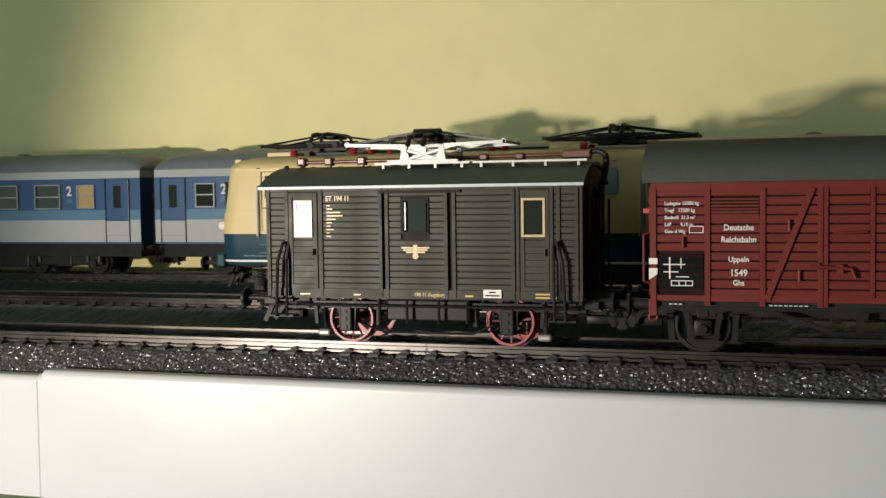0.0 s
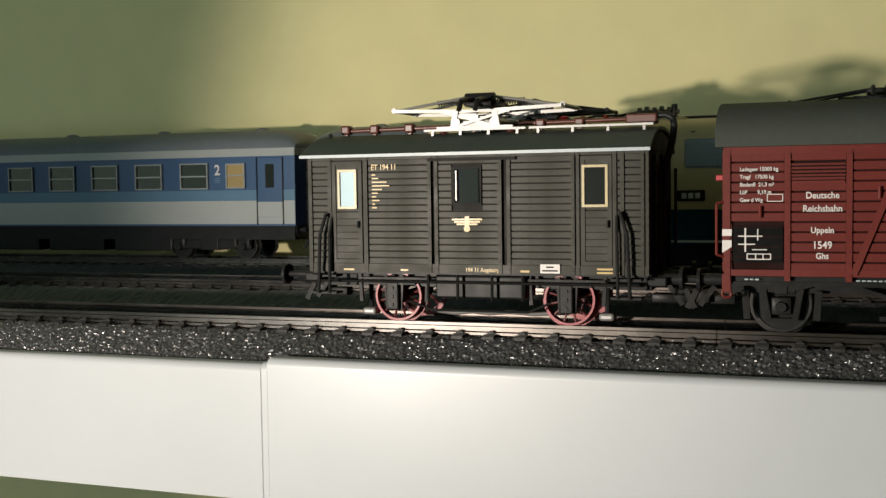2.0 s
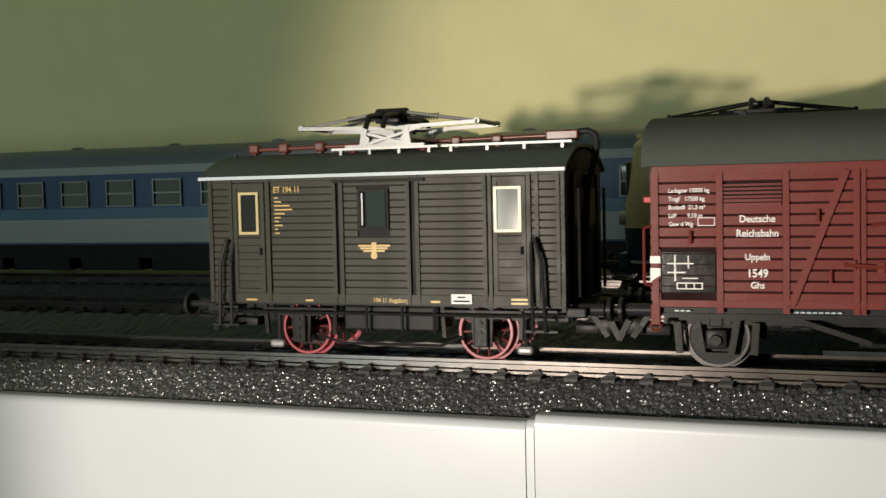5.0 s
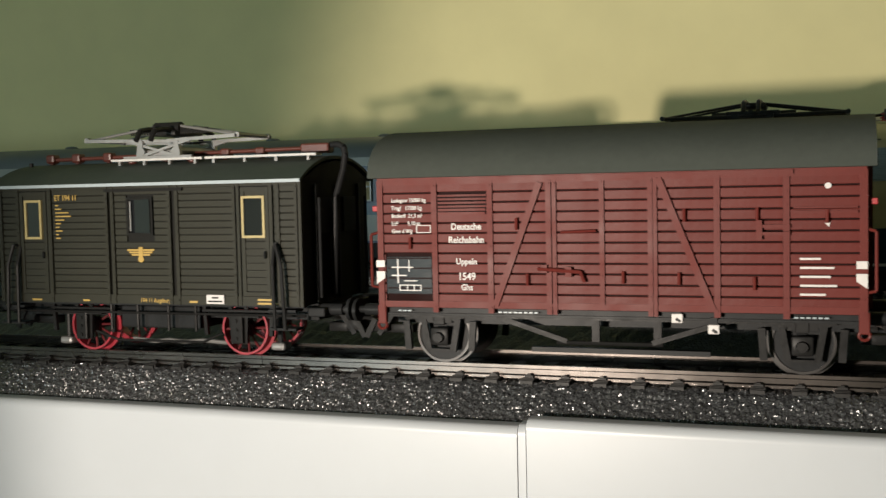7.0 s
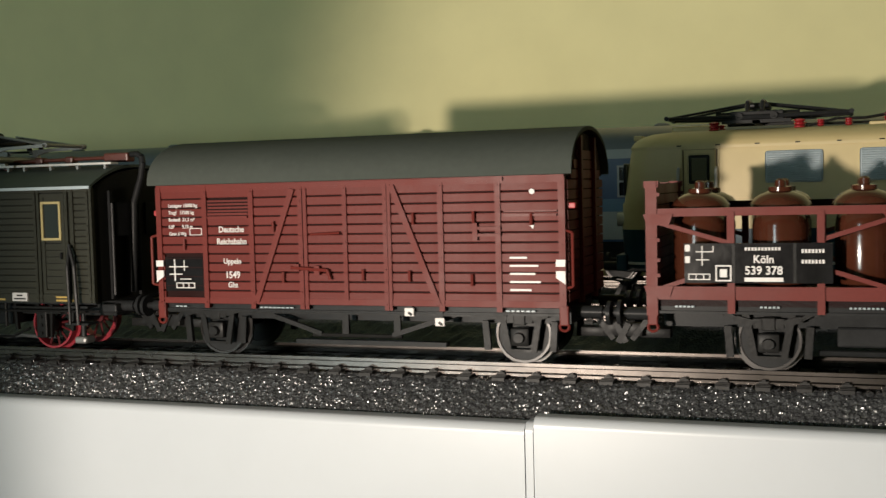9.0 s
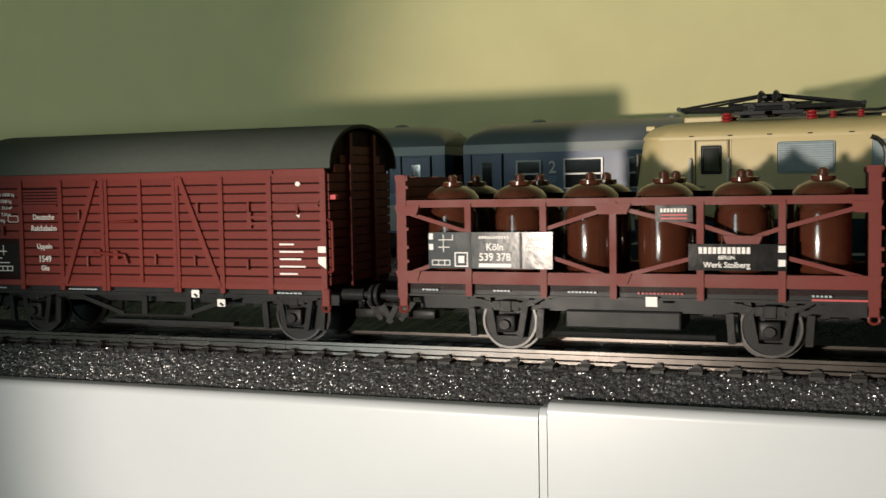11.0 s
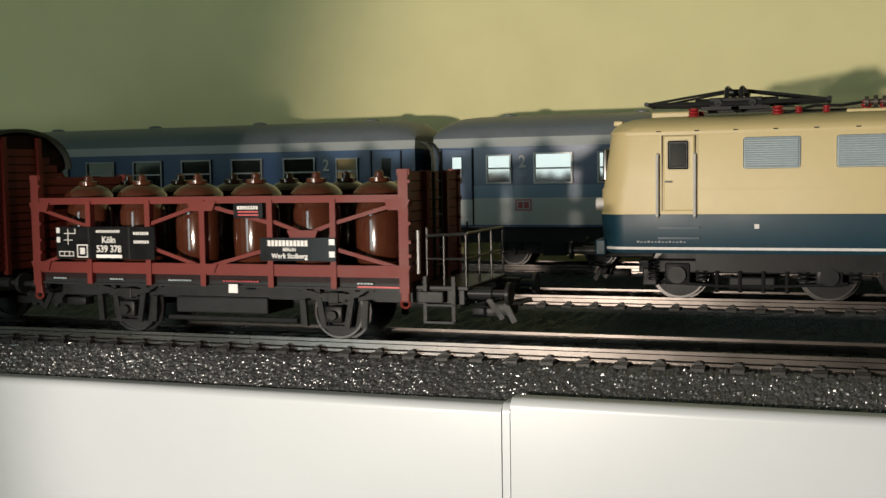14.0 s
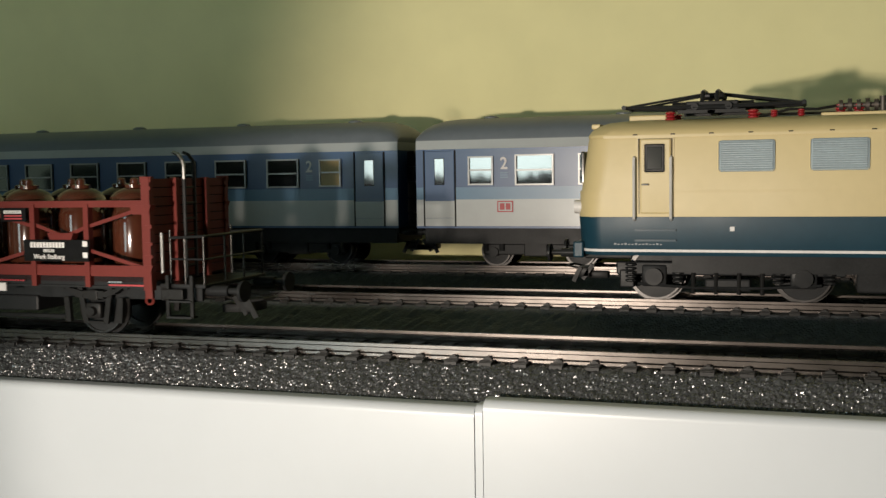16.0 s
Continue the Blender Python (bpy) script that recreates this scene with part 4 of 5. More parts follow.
def box_wagon():
    c = thing("box_wagon", "oxide red model box wagon with plank sides and grey roof", "model wagon")
    y = -15.5
    part("body", box(B(), -44.6, 44.6, -15.2, 15.2, 22.8, 49.6), OXIDEDARK, c)
    bays = [(-44.0, -33.6), (-32.4, -22.4), (-21.2, -10.8), (-9.0, -0.9), (0.1, 8.0), (9.6, 19.5), (20.7, 31.2), (32.4, 44.0)]
    holes = [(-32.4, -22.4, 42.6, 46.4), (-43.4, -33.7, 25.6, 33.6)]
    planks(c, bays, 24.0, 2.08, 12, -15.4, OXIDE, holes, 0.32)
    for x, w in ((-44.3, 1.2), (-33.0, 1.1), (-21.8, 1.1), (-10.4, 1.0), (-9.3, 0.8), (-0.4, 0.9), (8.4, 0.9), (9.3, 0.7), (20.1, 1.1), (31.8, 1.1), (44.3, 1.3)):
        post(c, x, w, 22.0 if abs(x) > 5 else 24, 49.4, y, OXIDEFRAME, 11)
    for a, b in (((-12.0, 48.4), (-20.9, 23.6)), ((9.9, 48.6), (19.4, 23.4))):
        part("brace", bar(B(), (a[0], y - 0.55, a[1]), (b[0], y - 0.55, b[1]), 1.2, 0.6), OXIDEFRAME, c, "diagonal side brace")
    part("top_rail", box(B(), -44.8, 44.8, y - 0.5, y + 0.3, 48.4, 50.0), OXIDEFRAME, c)
    part("door_track", box(B(), -24, 33, y - 0.95, y - 0.4, 48.9, 49.7), OXIDEFRAME, c)
    part("bottom_rail", box(B(), -44.8, 44.8, y - 0.4, y + 0.3, 23.0, 24.3), OXIDEFRAME, c)
    v = part("vent", box(B(), -32.4, -22.4, y - 0.1, y + 0.2, 42.6, 46.4), OXIDEDARK, c, "louvred vent")
    for k in range(5):
        part("vent_slat", box(B(), -32.3, -22.5, y - 0.45, y - 0.05, 42.9 + 0.75 * k, 43.3 + 0.75 * k), OXIDE, v)
    for a, b, z in ((-32.2, -22.6, 42.2), (33, 43.4, 41.6)):
        part("vent_rail", box(box(B(), a, b, y - 0.8, y - 0.2, z, z + 0.5), a, b, y - 0.6, y - 0.2, z + 0.9, z + 1.2), OXIDEFRAME, c)
    # latches, hinges, hooks
    for x, z in ((-38, 36.4), (-16.5, 40.2), (-14.5, 29), (3.5, 29.6), (14.5, 41.5), (27, 41.6), (13.5, 29.4), (38.5, 41), (26.5, 28.6)):
        part("hook", rod(B(), (x, y - 0.8, z - 1.2), (x, y - 0.8, z + 1.2), 0.32, 8), OXIDEFRAME, c)
    bm = rod(B(), (-12.4, y - 1.1, 31.2), (-4.4, y - 1.1, 30.6), 0.4, 8)
    box(bm, -11.8, -10.6, y - 1.3, y - 0.5, 30.4, 32.0), box(bm, -7.2, -6.0, y - 1.3, y - 0.5, 29.6, 31.6)
    rod(bm, (-4.4, y - 1.1, 30.8), (-3.6, y - 1.1, 28.6), 0.35, 8)
    part("door_latch", bm, OXIDEFRAME, c, smooth=True)
    bm = box(B(), 27, 32.4, y - 1.0, y - 0.5, 37.6, 38.2)
    box(bm, 27, 32.4, y - 1.0, y - 0.5, 39.0, 39.6), box(bm, 26.8, 27.8, y - 1.1, y - 0.4, 36.8, 40.4)
    part("hinge", bm, OXIDEFRAME, c)
    part("handle", rod(B(), (-8, y - 0.8, 38.4), (-1.4, y - 0.8, 38.7), 0.3, 8), OXIDEFRAME, c)
    # white writing
    for k, (t, w) in enumerate((("Ladegew 15000 kg", 1), ("Tragf   17500 kg", 1), ("Bodenfl  21,3 m²", 1), ("LüP       9,10 m", 1), ("Gew d Wg", 1))):
        lettering(t, -41.9, y - 0.45, 44.9 - 1.6 * k, 0.8, WHITEPRINT, c)
    part("weight_box", framed(B(), -36.8, -33.8, 38.5, 40.1, 0.15, y - 0.45, y - 0.3), WHITEPRINT, c)
    for t, z, h in (("Deutsche", 39.6, 1.4), ("Reichsbahn", 36.9, 1.4), ("Uppeln", 32.5, 1.3), ("1549", 29.3, 1.6), ("Ghs", 27.2, 1.3)):
        lettering(t, -26.6, y - 0.45, z - 0.5, 0.94 * h, WHITEPRINT, c, "CENTER")
    bp = part("black_panel", box(B(), -43.2, -33.8, y - 0.32, y + 0.1, 25.8, 33.5), BOARD, c, "black chalk panel with white grid")
    for x0, x1, z0, z1 in ((-42.2, -37.6, 31.2, 31.45), (-42.2, -39.0, 29.5, 29.75), (-41.0, -40.7, 28.0, 33.0), (-38.6, -38.4, 30.4, 32.8), (-40.6, -36.0, 26.4, 26.6), (-40.6, -36.0, 27.5, 27.7), (-40.6, -40.4, 26.4, 27.7), (-39.0, -38.8, 26.4, 27.7), (-37.6, -37.4, 26.4, 27.7), (-36.2, -36.0, 26.4, 27.7), (-39.6, -36.8, 28.4, 28.6)):
        part("chalk_line", box(B(), x0, x1, y - 0.4, y - 0.3, z0, z1), WHITEPRINT, bp)
    for k in range(4):
        part("board_joint", box(B(), -43.1, -33.9, y - 0.34, y - 0.2, 26.85 + 2.08 * k, 27.1 + 2.08 * k), OXIDEDARK, bp)
    for x, s in ((-44.3, 1), (44.0, -1)):
        part("white_mark", box(B(), x - 0.9, x + 0.9, y - 0.8, y - 0.5, 31.4, 32.8), WHITEPRINT, c)
        bm = box(B(), x - 0.9, x + 0.9, y - 0.8, y - 0.5, 27.8, 30.5)
        for v in bm.verts:  # slanted lower edge
            if v.co.z < 0.029 and (v.co.x * 1000 - x) * s > 0:
                v.co.z += 0.0013
        part("white_mark", bm, WHITEPRINT, c)
    for k, w in enumerate((3.4, 5.6, 5.0, 6.0, 4.2)):
        part("small_print", box(B(), 34.0, 34.0 + w, y - 0.5, y - 0.3, 33.0 - 1.65 * k, 33.4 - 1.65 * k), WHITEPRINT, c)
    for z, up in ((46.6, True), (39.6, False)):
        bm = rod(B(), (38.6, y - 0.5, z), (38.6, y - 0.35, z), 0.55, 3 if not up else 12)
        part("sign_mark", bm, WHITEPRINT, c)
    # roof
    line = []
    for i in range(25):
        a = radians(180 - 180 * i / 24)
        line.append((16.6 * math.cos(a), 50.0 + 10.2 * math.sin(a) ** 0.9))
    low = [(q[0] * 0.965, 49.9 + (q[1] - 50) * 0.93) for q in reversed(line)]
    part("roof", prism(B(), line + low, -46.6, 46.4), BOXROOF, c, "matt dark grey barrel roof", True)
    for x in (-44.7, 44.7):
        part("end_wall", prism(B(), [(q[0] * 0.93, 49.5 + (q[1] - 50) * 0.9) for q in line], x - 0.3, x + 0.3), OXIDEDARK, c)
    for s in (-1, 1):
        ew = part("end_frame", box(box(B(), min(s * 44.8, s * 46.0), max(s * 44.8, s * 46.0), -6.4, -5.2, 23, 58), min(s * 44.8, s * 46.0), max(s * 44.8, s * 46.0), 5.2, 6.4, 23, 58), OXIDEFRAME, c)
        for k in range(15):
            hw = 15.0 if k < 12 else 15.0 - 2.6 * (k - 11)
            part("end_plank", box(B(), min(s * 44.8, s * 45.3), max(s * 44.8, s * 45.3), -hw, hw, 24.1 + 2.08 * k, 25.9 + 2.08 * k), OXIDE, ew)
        part("lamp_bracket", box(B(), min(s * 44.6, s * 46.6), max(s * 44.6, s * 46.6), -14.6, -13.2, 43.0, 44.2, 0.2), REDPRINT, c)
        handrail(c, [(s * 45.0, y, 38.6), (s * 46.3, y - 0.5, 38.2), (s * 46.3, y - 0.5, 27.4), (s * 45.0, y, 27.0)], OXIDEFRAME, 0.3)
        bm = box(B(), s * 44.4 - 0.9, s * 44.4 + 0.9, y - 0.5, y + 0.5, 19.4, 23.4, 0.2)
        for i in range(10):
            a0, a1 = 2 * math.pi * i / 10, 2 * math.pi * (i + 1) / 10
            rod(bm, (s * 44.4 + 0.9 * math.cos(a0), y - 0.2, 19.2 + 0.9 * math.sin(a0)), (s * 44.4 + 0.9 * math.cos(a1), y - 0.2, 19.2 + 0.9 * math.sin(a1)), 0.3, 6)
        part("rope_hook", bm, OXIDEFRAME, c)
        buffers(c, s * 45.5, s, 21.6)
        coupling(c, s * 44, s)
    solebar(c, -44.5, 44.5, 21.2, 23.0, BLACK)
    part("silver_edge", box(B(), -43, 33, -15.5, -15.2, 20.9, 21.3), GREY, c)
    for x, w in ((-41, 3), (-20.5, 8), (33, 6)):
        for k in range(int(w)):
            part("small_print", box(B(), x + k, x + k + 0.7, -15.75, -15.5, 22.1, 22.38), LOUVRE, c)
    part("underframe", box(B(), -44, 44, -9, 9, 18.8, 22.6), BLACK, c)
    bm = B()
    for a, b in (((-22, 21), (-8, 16.2)), ((22, 21), (8, 16.2))):
        bar(bm, (a[0], -12.5, a[1]), (b[0], -12.5, b[1]), 1.0, 0.9)
    rod(bm, (-10, -12.5, 15.9), (10, -12.5, 15.9), 0.45, 8)
    for k in (-2.5, 9):
        box(bm, k - 0.7, k + 0.7, -12.8, -12, 16, 21.5)
    part("truss_rod", bm, GREY, c)
    part("brake_beam", box(B(), -16, 18, -9, -7, 13.2, 14.2), BLACK, c)
    for x, z in ((13.0, 20.4), (19.4, 18.4)):
        tag = part("route_tag", box(B(), x - 1.0, x + 1.0, -15.9, -15.6, z + 0.4, z + 2.2, 0.2), WHITEPRINT, c, "small white tag with a dark mark")
        part("tag_stripe", bar(B(), (x - 0.2, -15.95, z + 1.3), (x + 0.6, -15.95, z + 0.7), 0.5, 0.1), GREY, tag)
        part("tag_arm", box(B(), x - 0.6, x + 0.6, -15.6, -14, z + 0.6, z + 3.5), BLACK, c)
    for x in (-34.25, 34.25):
        axle_guard(c, x, 5.8)
    resize(c, 0.946, 0.885)
    places = (-32.4, 32.4)
    return c, [wheelset(c, x, 5.4, False, BLACK) for x in places], 5.4, places


def jar(parent, x, y):
    j = part("jar", turned(B(), [(2.6, 25.6), (4.0, 26.3), (4.7, 28.2), (4.9, 31), (4.9, 39.5), (4.4, 41.4), (3.6, 42.4)], x, y, 28), JAR, parent, "glossy brown stoneware jar", True)
    lid = part("lid", turned(B(), [(5.0, 42.4), (5.4, 42.9), (5.2, 43.8), (4.3, 45.0), (2.9, 45.8), (2.1, 46.1), (2.1, 46.9), (1.0, 47.1), (0.9, 48.2), (0.4, 48.6)], x, y, 28), JAR, j, "domed brown lid", True)
    for k in range(3):
        a = radians(-90 + 120 * k)
        part("lid_clip", rod(B(), ((x + 4.7 * math.cos(a)), (y + 4.7 * math.sin(a)), 42.6), ((x + 4.7 * math.cos(a)), (y + 4.7 * math.sin(a)), 43.4), 0.45, 8), WHITEPRINT, lid)


def jar_wagon():
    c = thing("jar_wagon", "oxide red model frame wagon carrying twelve brown acid jars", "model wagon")
    y = -15.0
    posts = (-43.0, -29.3, -14.5, -1.4, 14.2, 28.1, 43.0)
    for s in (-1, 1):
        yy = s * 15.0
        side = part("side_frame", box(box(B(), -43, 43, yy - 0.6, yy + 0.6, 41.6, 43.2), -43, 43, yy - 0.6, yy + 0.6, 25.2, 27.4), OXIDEFRAME, c, "red steel side frame")
        part("side_lip", box(B(), -43, 43, yy - s * 0.4 - 0.9, yy - s * 0.4 + 0.9, 27.4, 27.8), OXIDEFRAME, side)
        for x in posts[1:-1]:
            part("post", box(B(), x - 0.62, x + 0.62, yy - 0.9, yy + 0.7, 22.6, 42.4), OXIDEFRAME, side)
        for a, b in (((-43, 40.8), (-29.3, 36.2)), ((-14.5, 36.8), (-1.4, 41.4)), ((-1.4, 41.4), (14.2, 37.0)), ((14.2, 37.6), (22, 34.6)), ((28.1, 37.0), (43, 41.6)), ((22, 34.6), (28.1, 37.0)), ((-43, 26.8), (-29.3, 32.0)), ((-14.5, 31.5), (-1.4, 26.8)), ((-1.4, 26.8), (14.2, 31.4)), ((28.1, 31.4), (43, 27.0))):
            part("brace", bar(B(), (a[0], yy, a[1]), (b[0], yy, b[1]), 0.85, 0.7), OXIDEFRAME, side)
        for x, z in ((-41.8, 41.2), (-1.4, 41.2), (41.8, 41.2), (-41.8, 27), (-1.4, 26.9), (41.8, 27), (21.5, 34.6)):
            w = 2.6 if abs(x) > 40 else 3.4
            part("gusset", prism_plate(x, z, w), OXIDEFRAME, side).location = (0, (yy - s * 0.0) / 1000, 0)
        for x in (-43, 43):
            part("corner_post", box(box(B(), x - 1.0, x + 1.0, yy - 0.8, yy + 0.8, 22.0, 48.6), x - 1.3, x + 1.3, yy - 0.6, yy + 0.6, 47.4, 48.7), OXIDEFRAME, side)
            for z in (30, 33, 37, 46):
                part("post_bracket", box(B(), x - 0.4, x + 1.5, yy - 0.95, yy - 0.3, z - 0.35, z + 0.35), OXIDEFRAME, side)
    for x in (-43, 43):
        s = 1 if x > 0 else -1
        end = part("end_wall", box(B(), x - 0.4, x + 0.4, -14.4, 14.4, 24, 48.2), OXIDEDARK, c, "red plank end wall")
        for k in range(11):
            part("end_plank", box(B(), x - 0.7, x + 0.7, -14.5, 14.5, 24.2 + 2.2 * k, 26.15 + 2.2 * k), OXIDE, end)
        for k in (-6, 6):
            part("end_post", box(B(), min(x, x + s * 1.6), max(x, x + s * 1.6), k - 0.7, k + 0.7, 22, 48.4), OXIDEFRAME, end)
    for row in (-7.3, 7.3):
        for k in range(6):
            jar(c, -35.4 + 14.0 * k, row)
    rack = part("rack", box(box(B(), -42, 42, -0.4, 0.4, 42.6, 44.2), -42, 42, 13.0, 13.6, 41.6, 43.0), OXIDEDARK, c)
    part("deck", box(B(), -43.5, 43.5, -14.6, 14.6, 23.8, 25.3), OXIDEDARK, c)
    # boards with white writing
    yb = -16.1
    b1 = part("sign_board", box(B(), -37.2, -12.6, yb - 0.25, yb + 0.25, 28.6, 36.3), BOARD, c, "black board with white writing")
    for x in (-28.8, -18.7):
        part("board_joint", box(B(), x - 0.25, x + 0.25, yb - 0.35, yb, 28.7, 36.2), GREY, b1)
    for x0, x1, z0, z1 in ((-38.1, -37.0, 36.2, 37.7), (-38.1, -37.0, 33.6, 35.1), (-35.6, -31.6, 36.0, 36.2), (-35.6, -32.6, 34.2, 34.4), (-34.3, -34.1, 33.0, 37.4), (-31.8, -31.6, 36.0, 37.4), (-37.4, -32.4, 29.8, 30.0), (-37.4, -32.4, 31.0, 31.2), (-37.4, -37.2, 29.8, 31.2), (-35.7, -35.5, 29.8, 31.2), (-34.0, -33.8, 29.8, 31.2), (-32.6, -32.4, 29.8, 31.2), (-31.2, -27.6, 29.5, 29.8), (-31.2, -27.6, 32.8, 33.1), (-31.2, -30.9, 29.5, 33.1), (-27.9, -27.6, 29.5, 33.1), (-30.2, -28.6, 30.4, 32.2)):
        x0, x1, z0, z1 = -37.2 + 0.75 * (x0 + 38.3), -37.2 + 0.75 * (x1 + 38.3), 28.6 + 0.87 * (z0 - 29.1), 28.6 + 0.87 * (z1 - 29.1)
        part("chalk_line", box(B(), x0, x1, yb - 0.33, yb - 0.2, z0, z1), WHITEPRINT, b1)
    for x in range(11):
        part("small_print", box(B(), -26.9 + 0.55 * x, -26.55 + 0.55 * x, yb - 0.33, yb - 0.2, 34.9, 35.5), WHITEPRINT, b1)
    lettering("Köln", -23.8, yb - 0.3, 32.5, 1.5, WHITEPRINT, b1, "CENTER")
    lettering("539 378", -23.8, yb - 0.3, 30.3, 1.6, WHITEPRINT, b1, "CENTER")
    part("number_underline", box(B(), -27.0, -20.6, yb - 0.33, yb - 0.2, 28.9, 29.7), WHITEPRINT, b1)
    for z, w in ((34.4, 3.4), (32.4, 3.8)):
        for k in range(7):
            part("small_print", box(B(), -17.6 + 0.55 * k, -17.25 + 0.55 * k, yb - 0.33, yb - 0.2, z, z + 0.7), WHITEPRINT, b1)
    b2 = part("sign_board", box(B(), 12.2, 28.9, yb - 0.25, yb + 0.25, 28.7, 33.9), BOARD, c, "black board with white writing")
    for k in range(11):
        part("name_bar", box(B(), 14.0 + 0.82 * k, 14.6 + 0.82 * k, yb - 0.33, yb - 0.2, 32.0, 33.3), WHITEPRINT, b2)
    lettering("BERLIN", 18.8, yb - 0.3, 30.9, 0.75, WHITEPRINT, b2, "CENTER")
    lettering("Werk Stolberg", 18.8, yb - 0.3, 29.3, 1.1, WHITEPRINT, b2, "CENTER")
    for z in (32.3, 29.6):
        part("white_mark", box(B(), 27.5, 28.7, yb - 0.33, yb - 0.2, z, z + 1.3), WHITEPRINT, b2)
    b3 = part("warning_board", box(B(), 6.4, 13.0, yb - 0.25, yb + 0.25, 38.3, 41.6), BOARD, c, "small black board with red lines")
    for k in range(8):
        part("small_print", box(B(), 7.3 + 0.6 * k, 7.7 + 0.6 * k, yb - 0.33, yb - 0.2, 40.2, 41.0), WHITEPRINT, b3)
    for k in range(2):
        part("red_line", box(B(), 7.4, 12.0, yb - 0.33, yb - 0.2, 38.8 + 0.7 * k, 39.15 + 0.7 * k), REDPRINT, b3)
    # underframe
    solebar(c, -43, 43, 22.4, 25.1, BLACK)
    for x, w, m in ((-39, 4, LOUVRE), (-24.5, 4, LOUVRE), (-10, 6, LOUVRE), (3, 9, REDPRINT), (33, 4, LOUVRE)):
        for k in range(int(w / 0.7)):
            part("small_print", box(B(), x + 0.7 * k, x + 0.7 * k + 0.4, -15.45, -15.2, 23.65, 24.0), m, c)
    part("red_line", box(B(), 33, 42, -15.4, -15.2, 22.9, 23.3), REDPRINT, c)
    part("underframe", box(B(), -42, 42, -9, 9, 19, 23.8), BLACK, c)
    tag = part("route_tag", box(B(), 4.5, 6.6, -15.9, -15.6, 21.2, 23.2), WHITEPRINT, c, "white tag")
    bm = rod(B(), (-15, -8, 14.0), (16, -8, 14.0), 0.6, 8)
    box(bm, -12, 10, -10, 2, 15.5, 19.4, 0.4)
    part("brake_gear", bm, BLACK, c)
    for x in (-23.4, 25.8):
        axle_guard(c, x, 5.8)
    for s in (-1, 1):
        buffers(c, s * (43.5 if s < 0 else 54), s, 21.6)
        coupling(c, s * (42 if s < 0 else 52), s)
        bm = box(B(), s * 43 - 0.9, s * 43 + 0.9, y - 0.6, y + 0.4, 20.0, 23.0, 0.2)
        for i in range(10):
            a0, a1 = 2 * math.pi * i / 10, 2 * math.pi * (i + 1) / 10
            rod(bm, (s * 43 + 0.9 * math.cos(a0), y - 0.2, 19.6 + 0.9 * math.sin(a0)), (s * 43 + 0.9 * math.cos(a1), y - 0.2, 19.6 + 0.9 * math.sin(a1)), 0.3, 6)
        part("rope_hook", bm, OXIDEFRAME, c)
    # brakeman's platform
    pf = part("platform", box(box(B(), 44, 55, -13, 13, 22.4, 23.4, 0.2), 44, 54, -12.6, -11.8, 19.4, 22.4), BLACK, c, "dark end platform with rails")
    for x, yy, z1, m in ((46.5, -12.4, 36, TYRE), (50, -12.4, 34.5, TYRE), (54.5, -12.4, 34.5, TYRE), (54.5, -4, 34.5, TYRE), (54.5, 4, 34.5, TYRE), (54.5, 12.4, 34.5, TYRE), (46.5, 12.4, 36, TYRE)):
        part("rail_post", rod(B(), (x, yy, 23), (x, yy, z1), 0.24, 10), m, pf, "dark metal rail post", True)
    part("hand_rail", chain(B(), [(46.5, -12.4, 34.2), (54.5, -12.4, 34.6), (54.5, 12.4, 34.6), (46.5, 12.4, 34.2)], 0.35, 8), BLACK, pf)
    part("mid_rail", chain(B(), [(46.5, -12.4, 29.2), (54.5, -12.4, 29.2), (54.5, 12.4, 29.2)], 0.25, 8), BLACK, pf)
    for yy in (-4.5, -0.5):
        rail = part("ladder_rail", chain(B(), [(45.2, yy, 24), (45.2, yy, 48)], 0.4, 8), BLACK, c, "dark metal ladder rail", True)
        bm = chain(B(), [(45.2, yy, 48), (45.2, yy, 51), (44.9, yy, 52.6), (43.9, yy, 54.0), (42.6, yy, 54.6)], 0.42, 8)
        # torchlight on the near hook is put into bright metal; far one stays black
        part("ladder_hook", bm, CHROME if yy < -2 else BLACK, rail, "", True)
    bm = B()
    for k in range(6):
        rod(bm, (45.2, -4.5, 27 + 3.8 * k), (45.2, -0.5, 27 + 3.8 * k), 0.25, 6)
    part("ladder_rung", bm, GREY, c)
    part("grip", rod(B(), (45.0, -13.2, 26.0), (45.0, -13.2, 35.4), 0.35, 10), SILVER, pf, smooth=True)
    st = part("step", box(box(B(), 46.5, 52.5, -14.6, -12, 15.4, 15.9), 46.5, 52.5, -14.6, -12, 19.2, 19.6), BLACK, pf)
    for x in (46.6, 52.4):
        part("step_hanger", box(B(), x - 0.35, x + 0.35, -14.2, -13.6, 15.5, 25.5), GREY, pf)
    part("equipment_box", box(B(), 45.2, 50.4, -14.4, -11.6, 19.8, 22.3, 0.2), GREY, pf)
    resize(c, 0.969, 0.87)
    places = (-22.7, 25.0)
    return c, [wheelset(c, x, 5.4, False, BLACK) for x in places], 5.4, places


def prism_plate(x, z, w):
    bm = B()
    pts = [(x - w, z + 0.9), (x + w, z + 0.9), (x + w * 0.75, z - 1.3), (x - w * 0.75, z - 1.3)]
    a = [bm.verts.new((p / 1000, -0.00095, q / 1000)) for p, q in pts]
    b = [bm.verts.new((p / 1000, 0.00095, q / 1000)) for p, q in pts]
    for i in range(4):
        bm.faces.new((a[i], a[(i + 1) % 4], b[(i + 1) % 4], b[i]))
    bm.faces.new(a), bm.faces.new(b[::-1])
    return bm


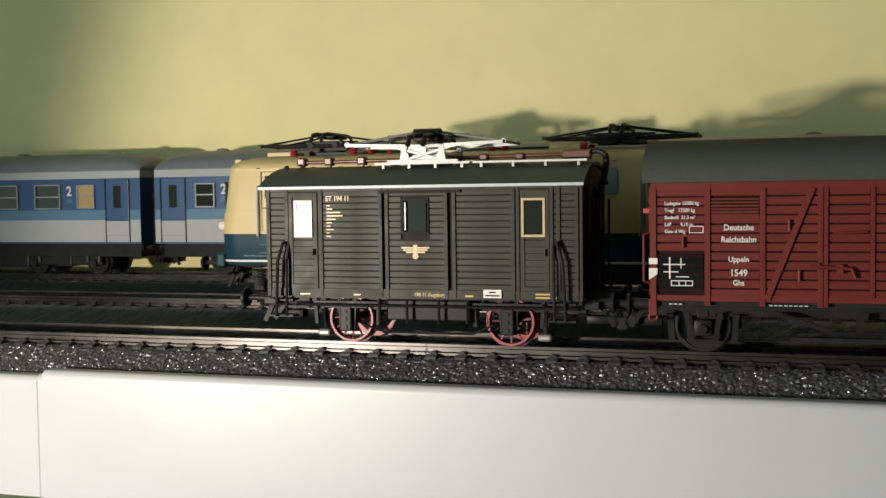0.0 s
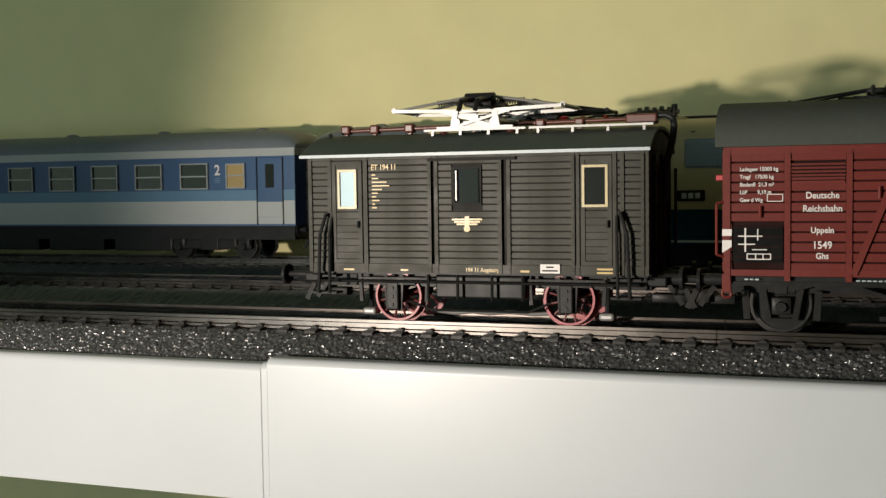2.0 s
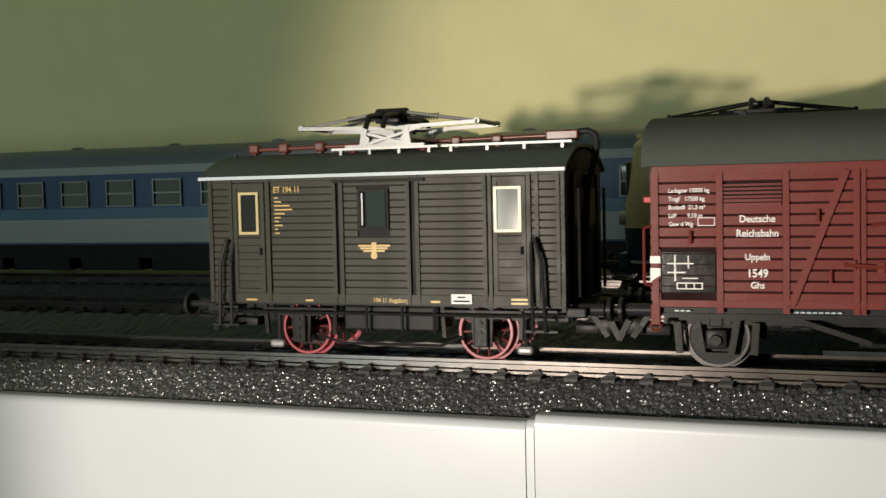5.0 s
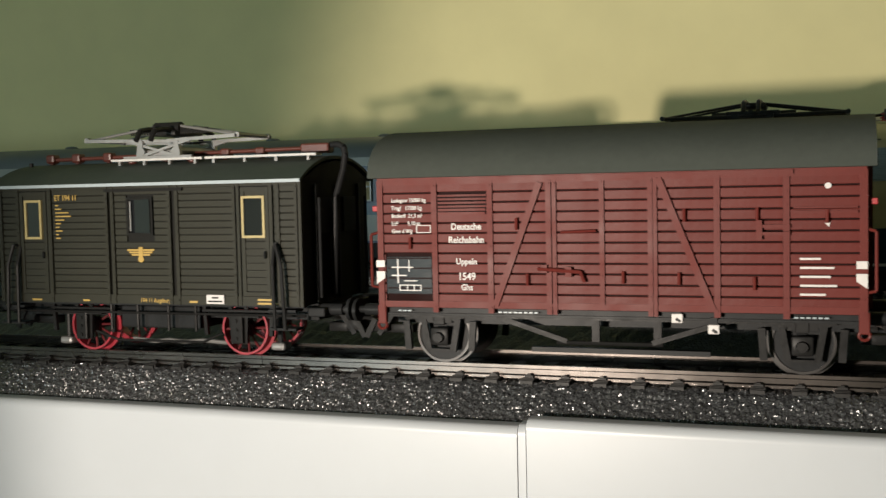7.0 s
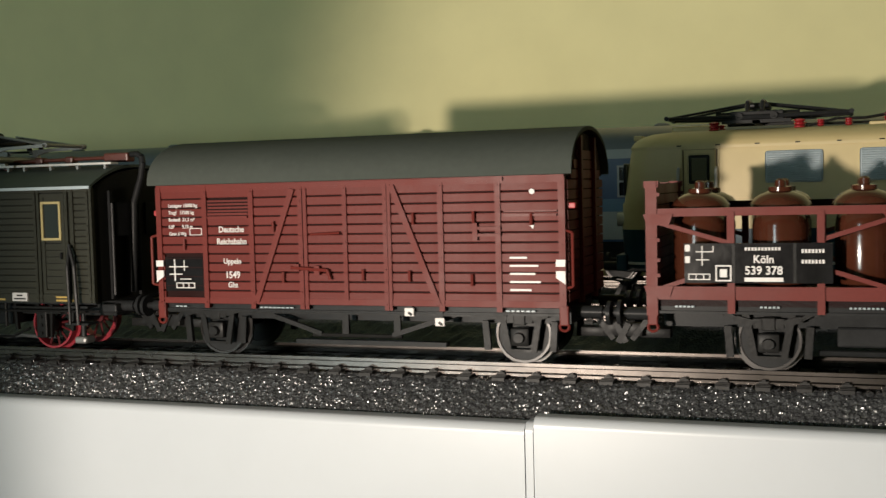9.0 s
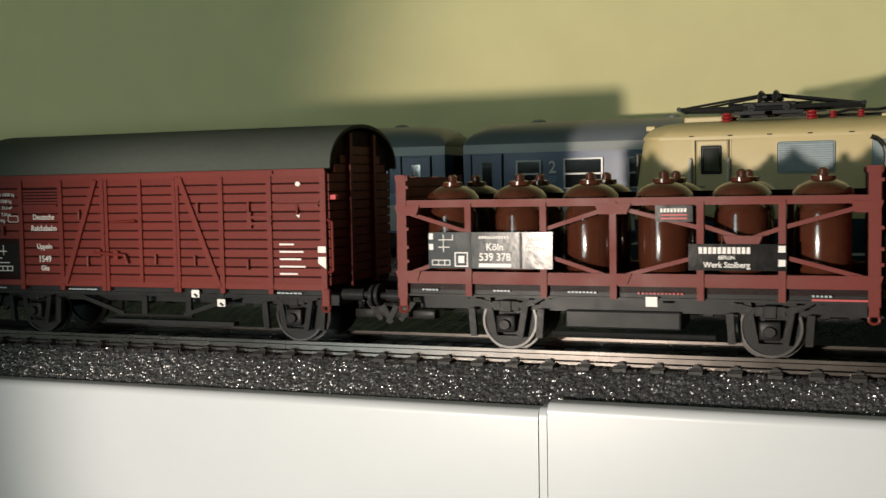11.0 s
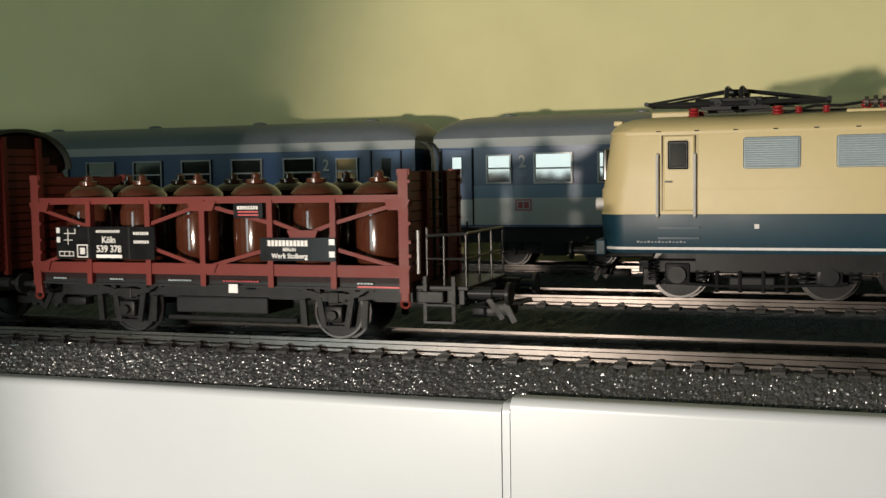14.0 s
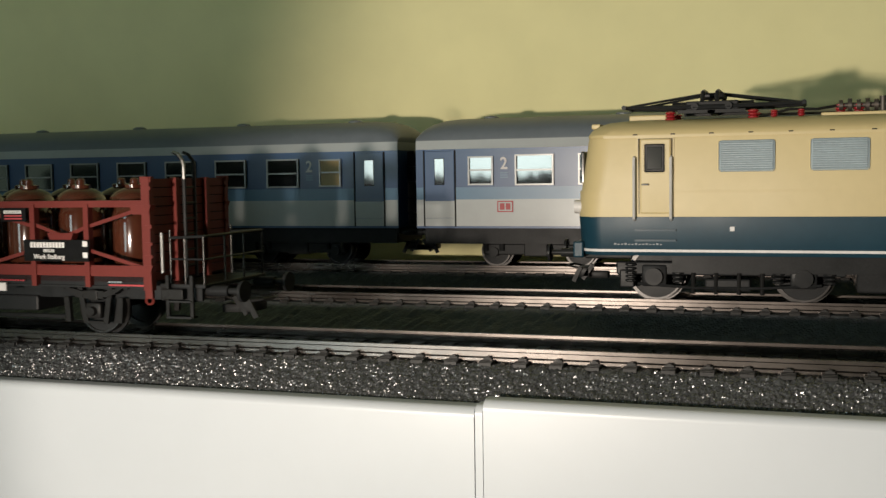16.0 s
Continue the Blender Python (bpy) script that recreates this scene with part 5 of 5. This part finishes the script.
TRAIN = ((railcar(), -0.0950, RUN_RAILCAR), (box_wagon(), -0.0022, RUN_BOXWAGON), (jar_wagon(), 0.1002, RUN_JARWAGON))


def where(t, run):
    return float(np.interp(t, [m[0] for m in run], [m[1] for m in run]))


def motions():
    """The train runs along the front track; its wheels roll."""
    for (ob, wheels, r, places), offset, run in TRAIN:
        walk(ob, [(t, pose(x + offset, 0, 0)) for t, x in run])
        for wheel, px in zip(wheels, places):
            rows = []
            for k in range(81):
                t = 0.2 * k
                turn = math.degrees((where(t, run) - run[0][1]) / (r / 1000))
                rows.append((t, Matrix.Translation((px / 1000, 0, ROLLING + r / 1000)) @ pose(0, 0, 0, 0, turn, 0)))
            walk(wheel, rows)


motions()
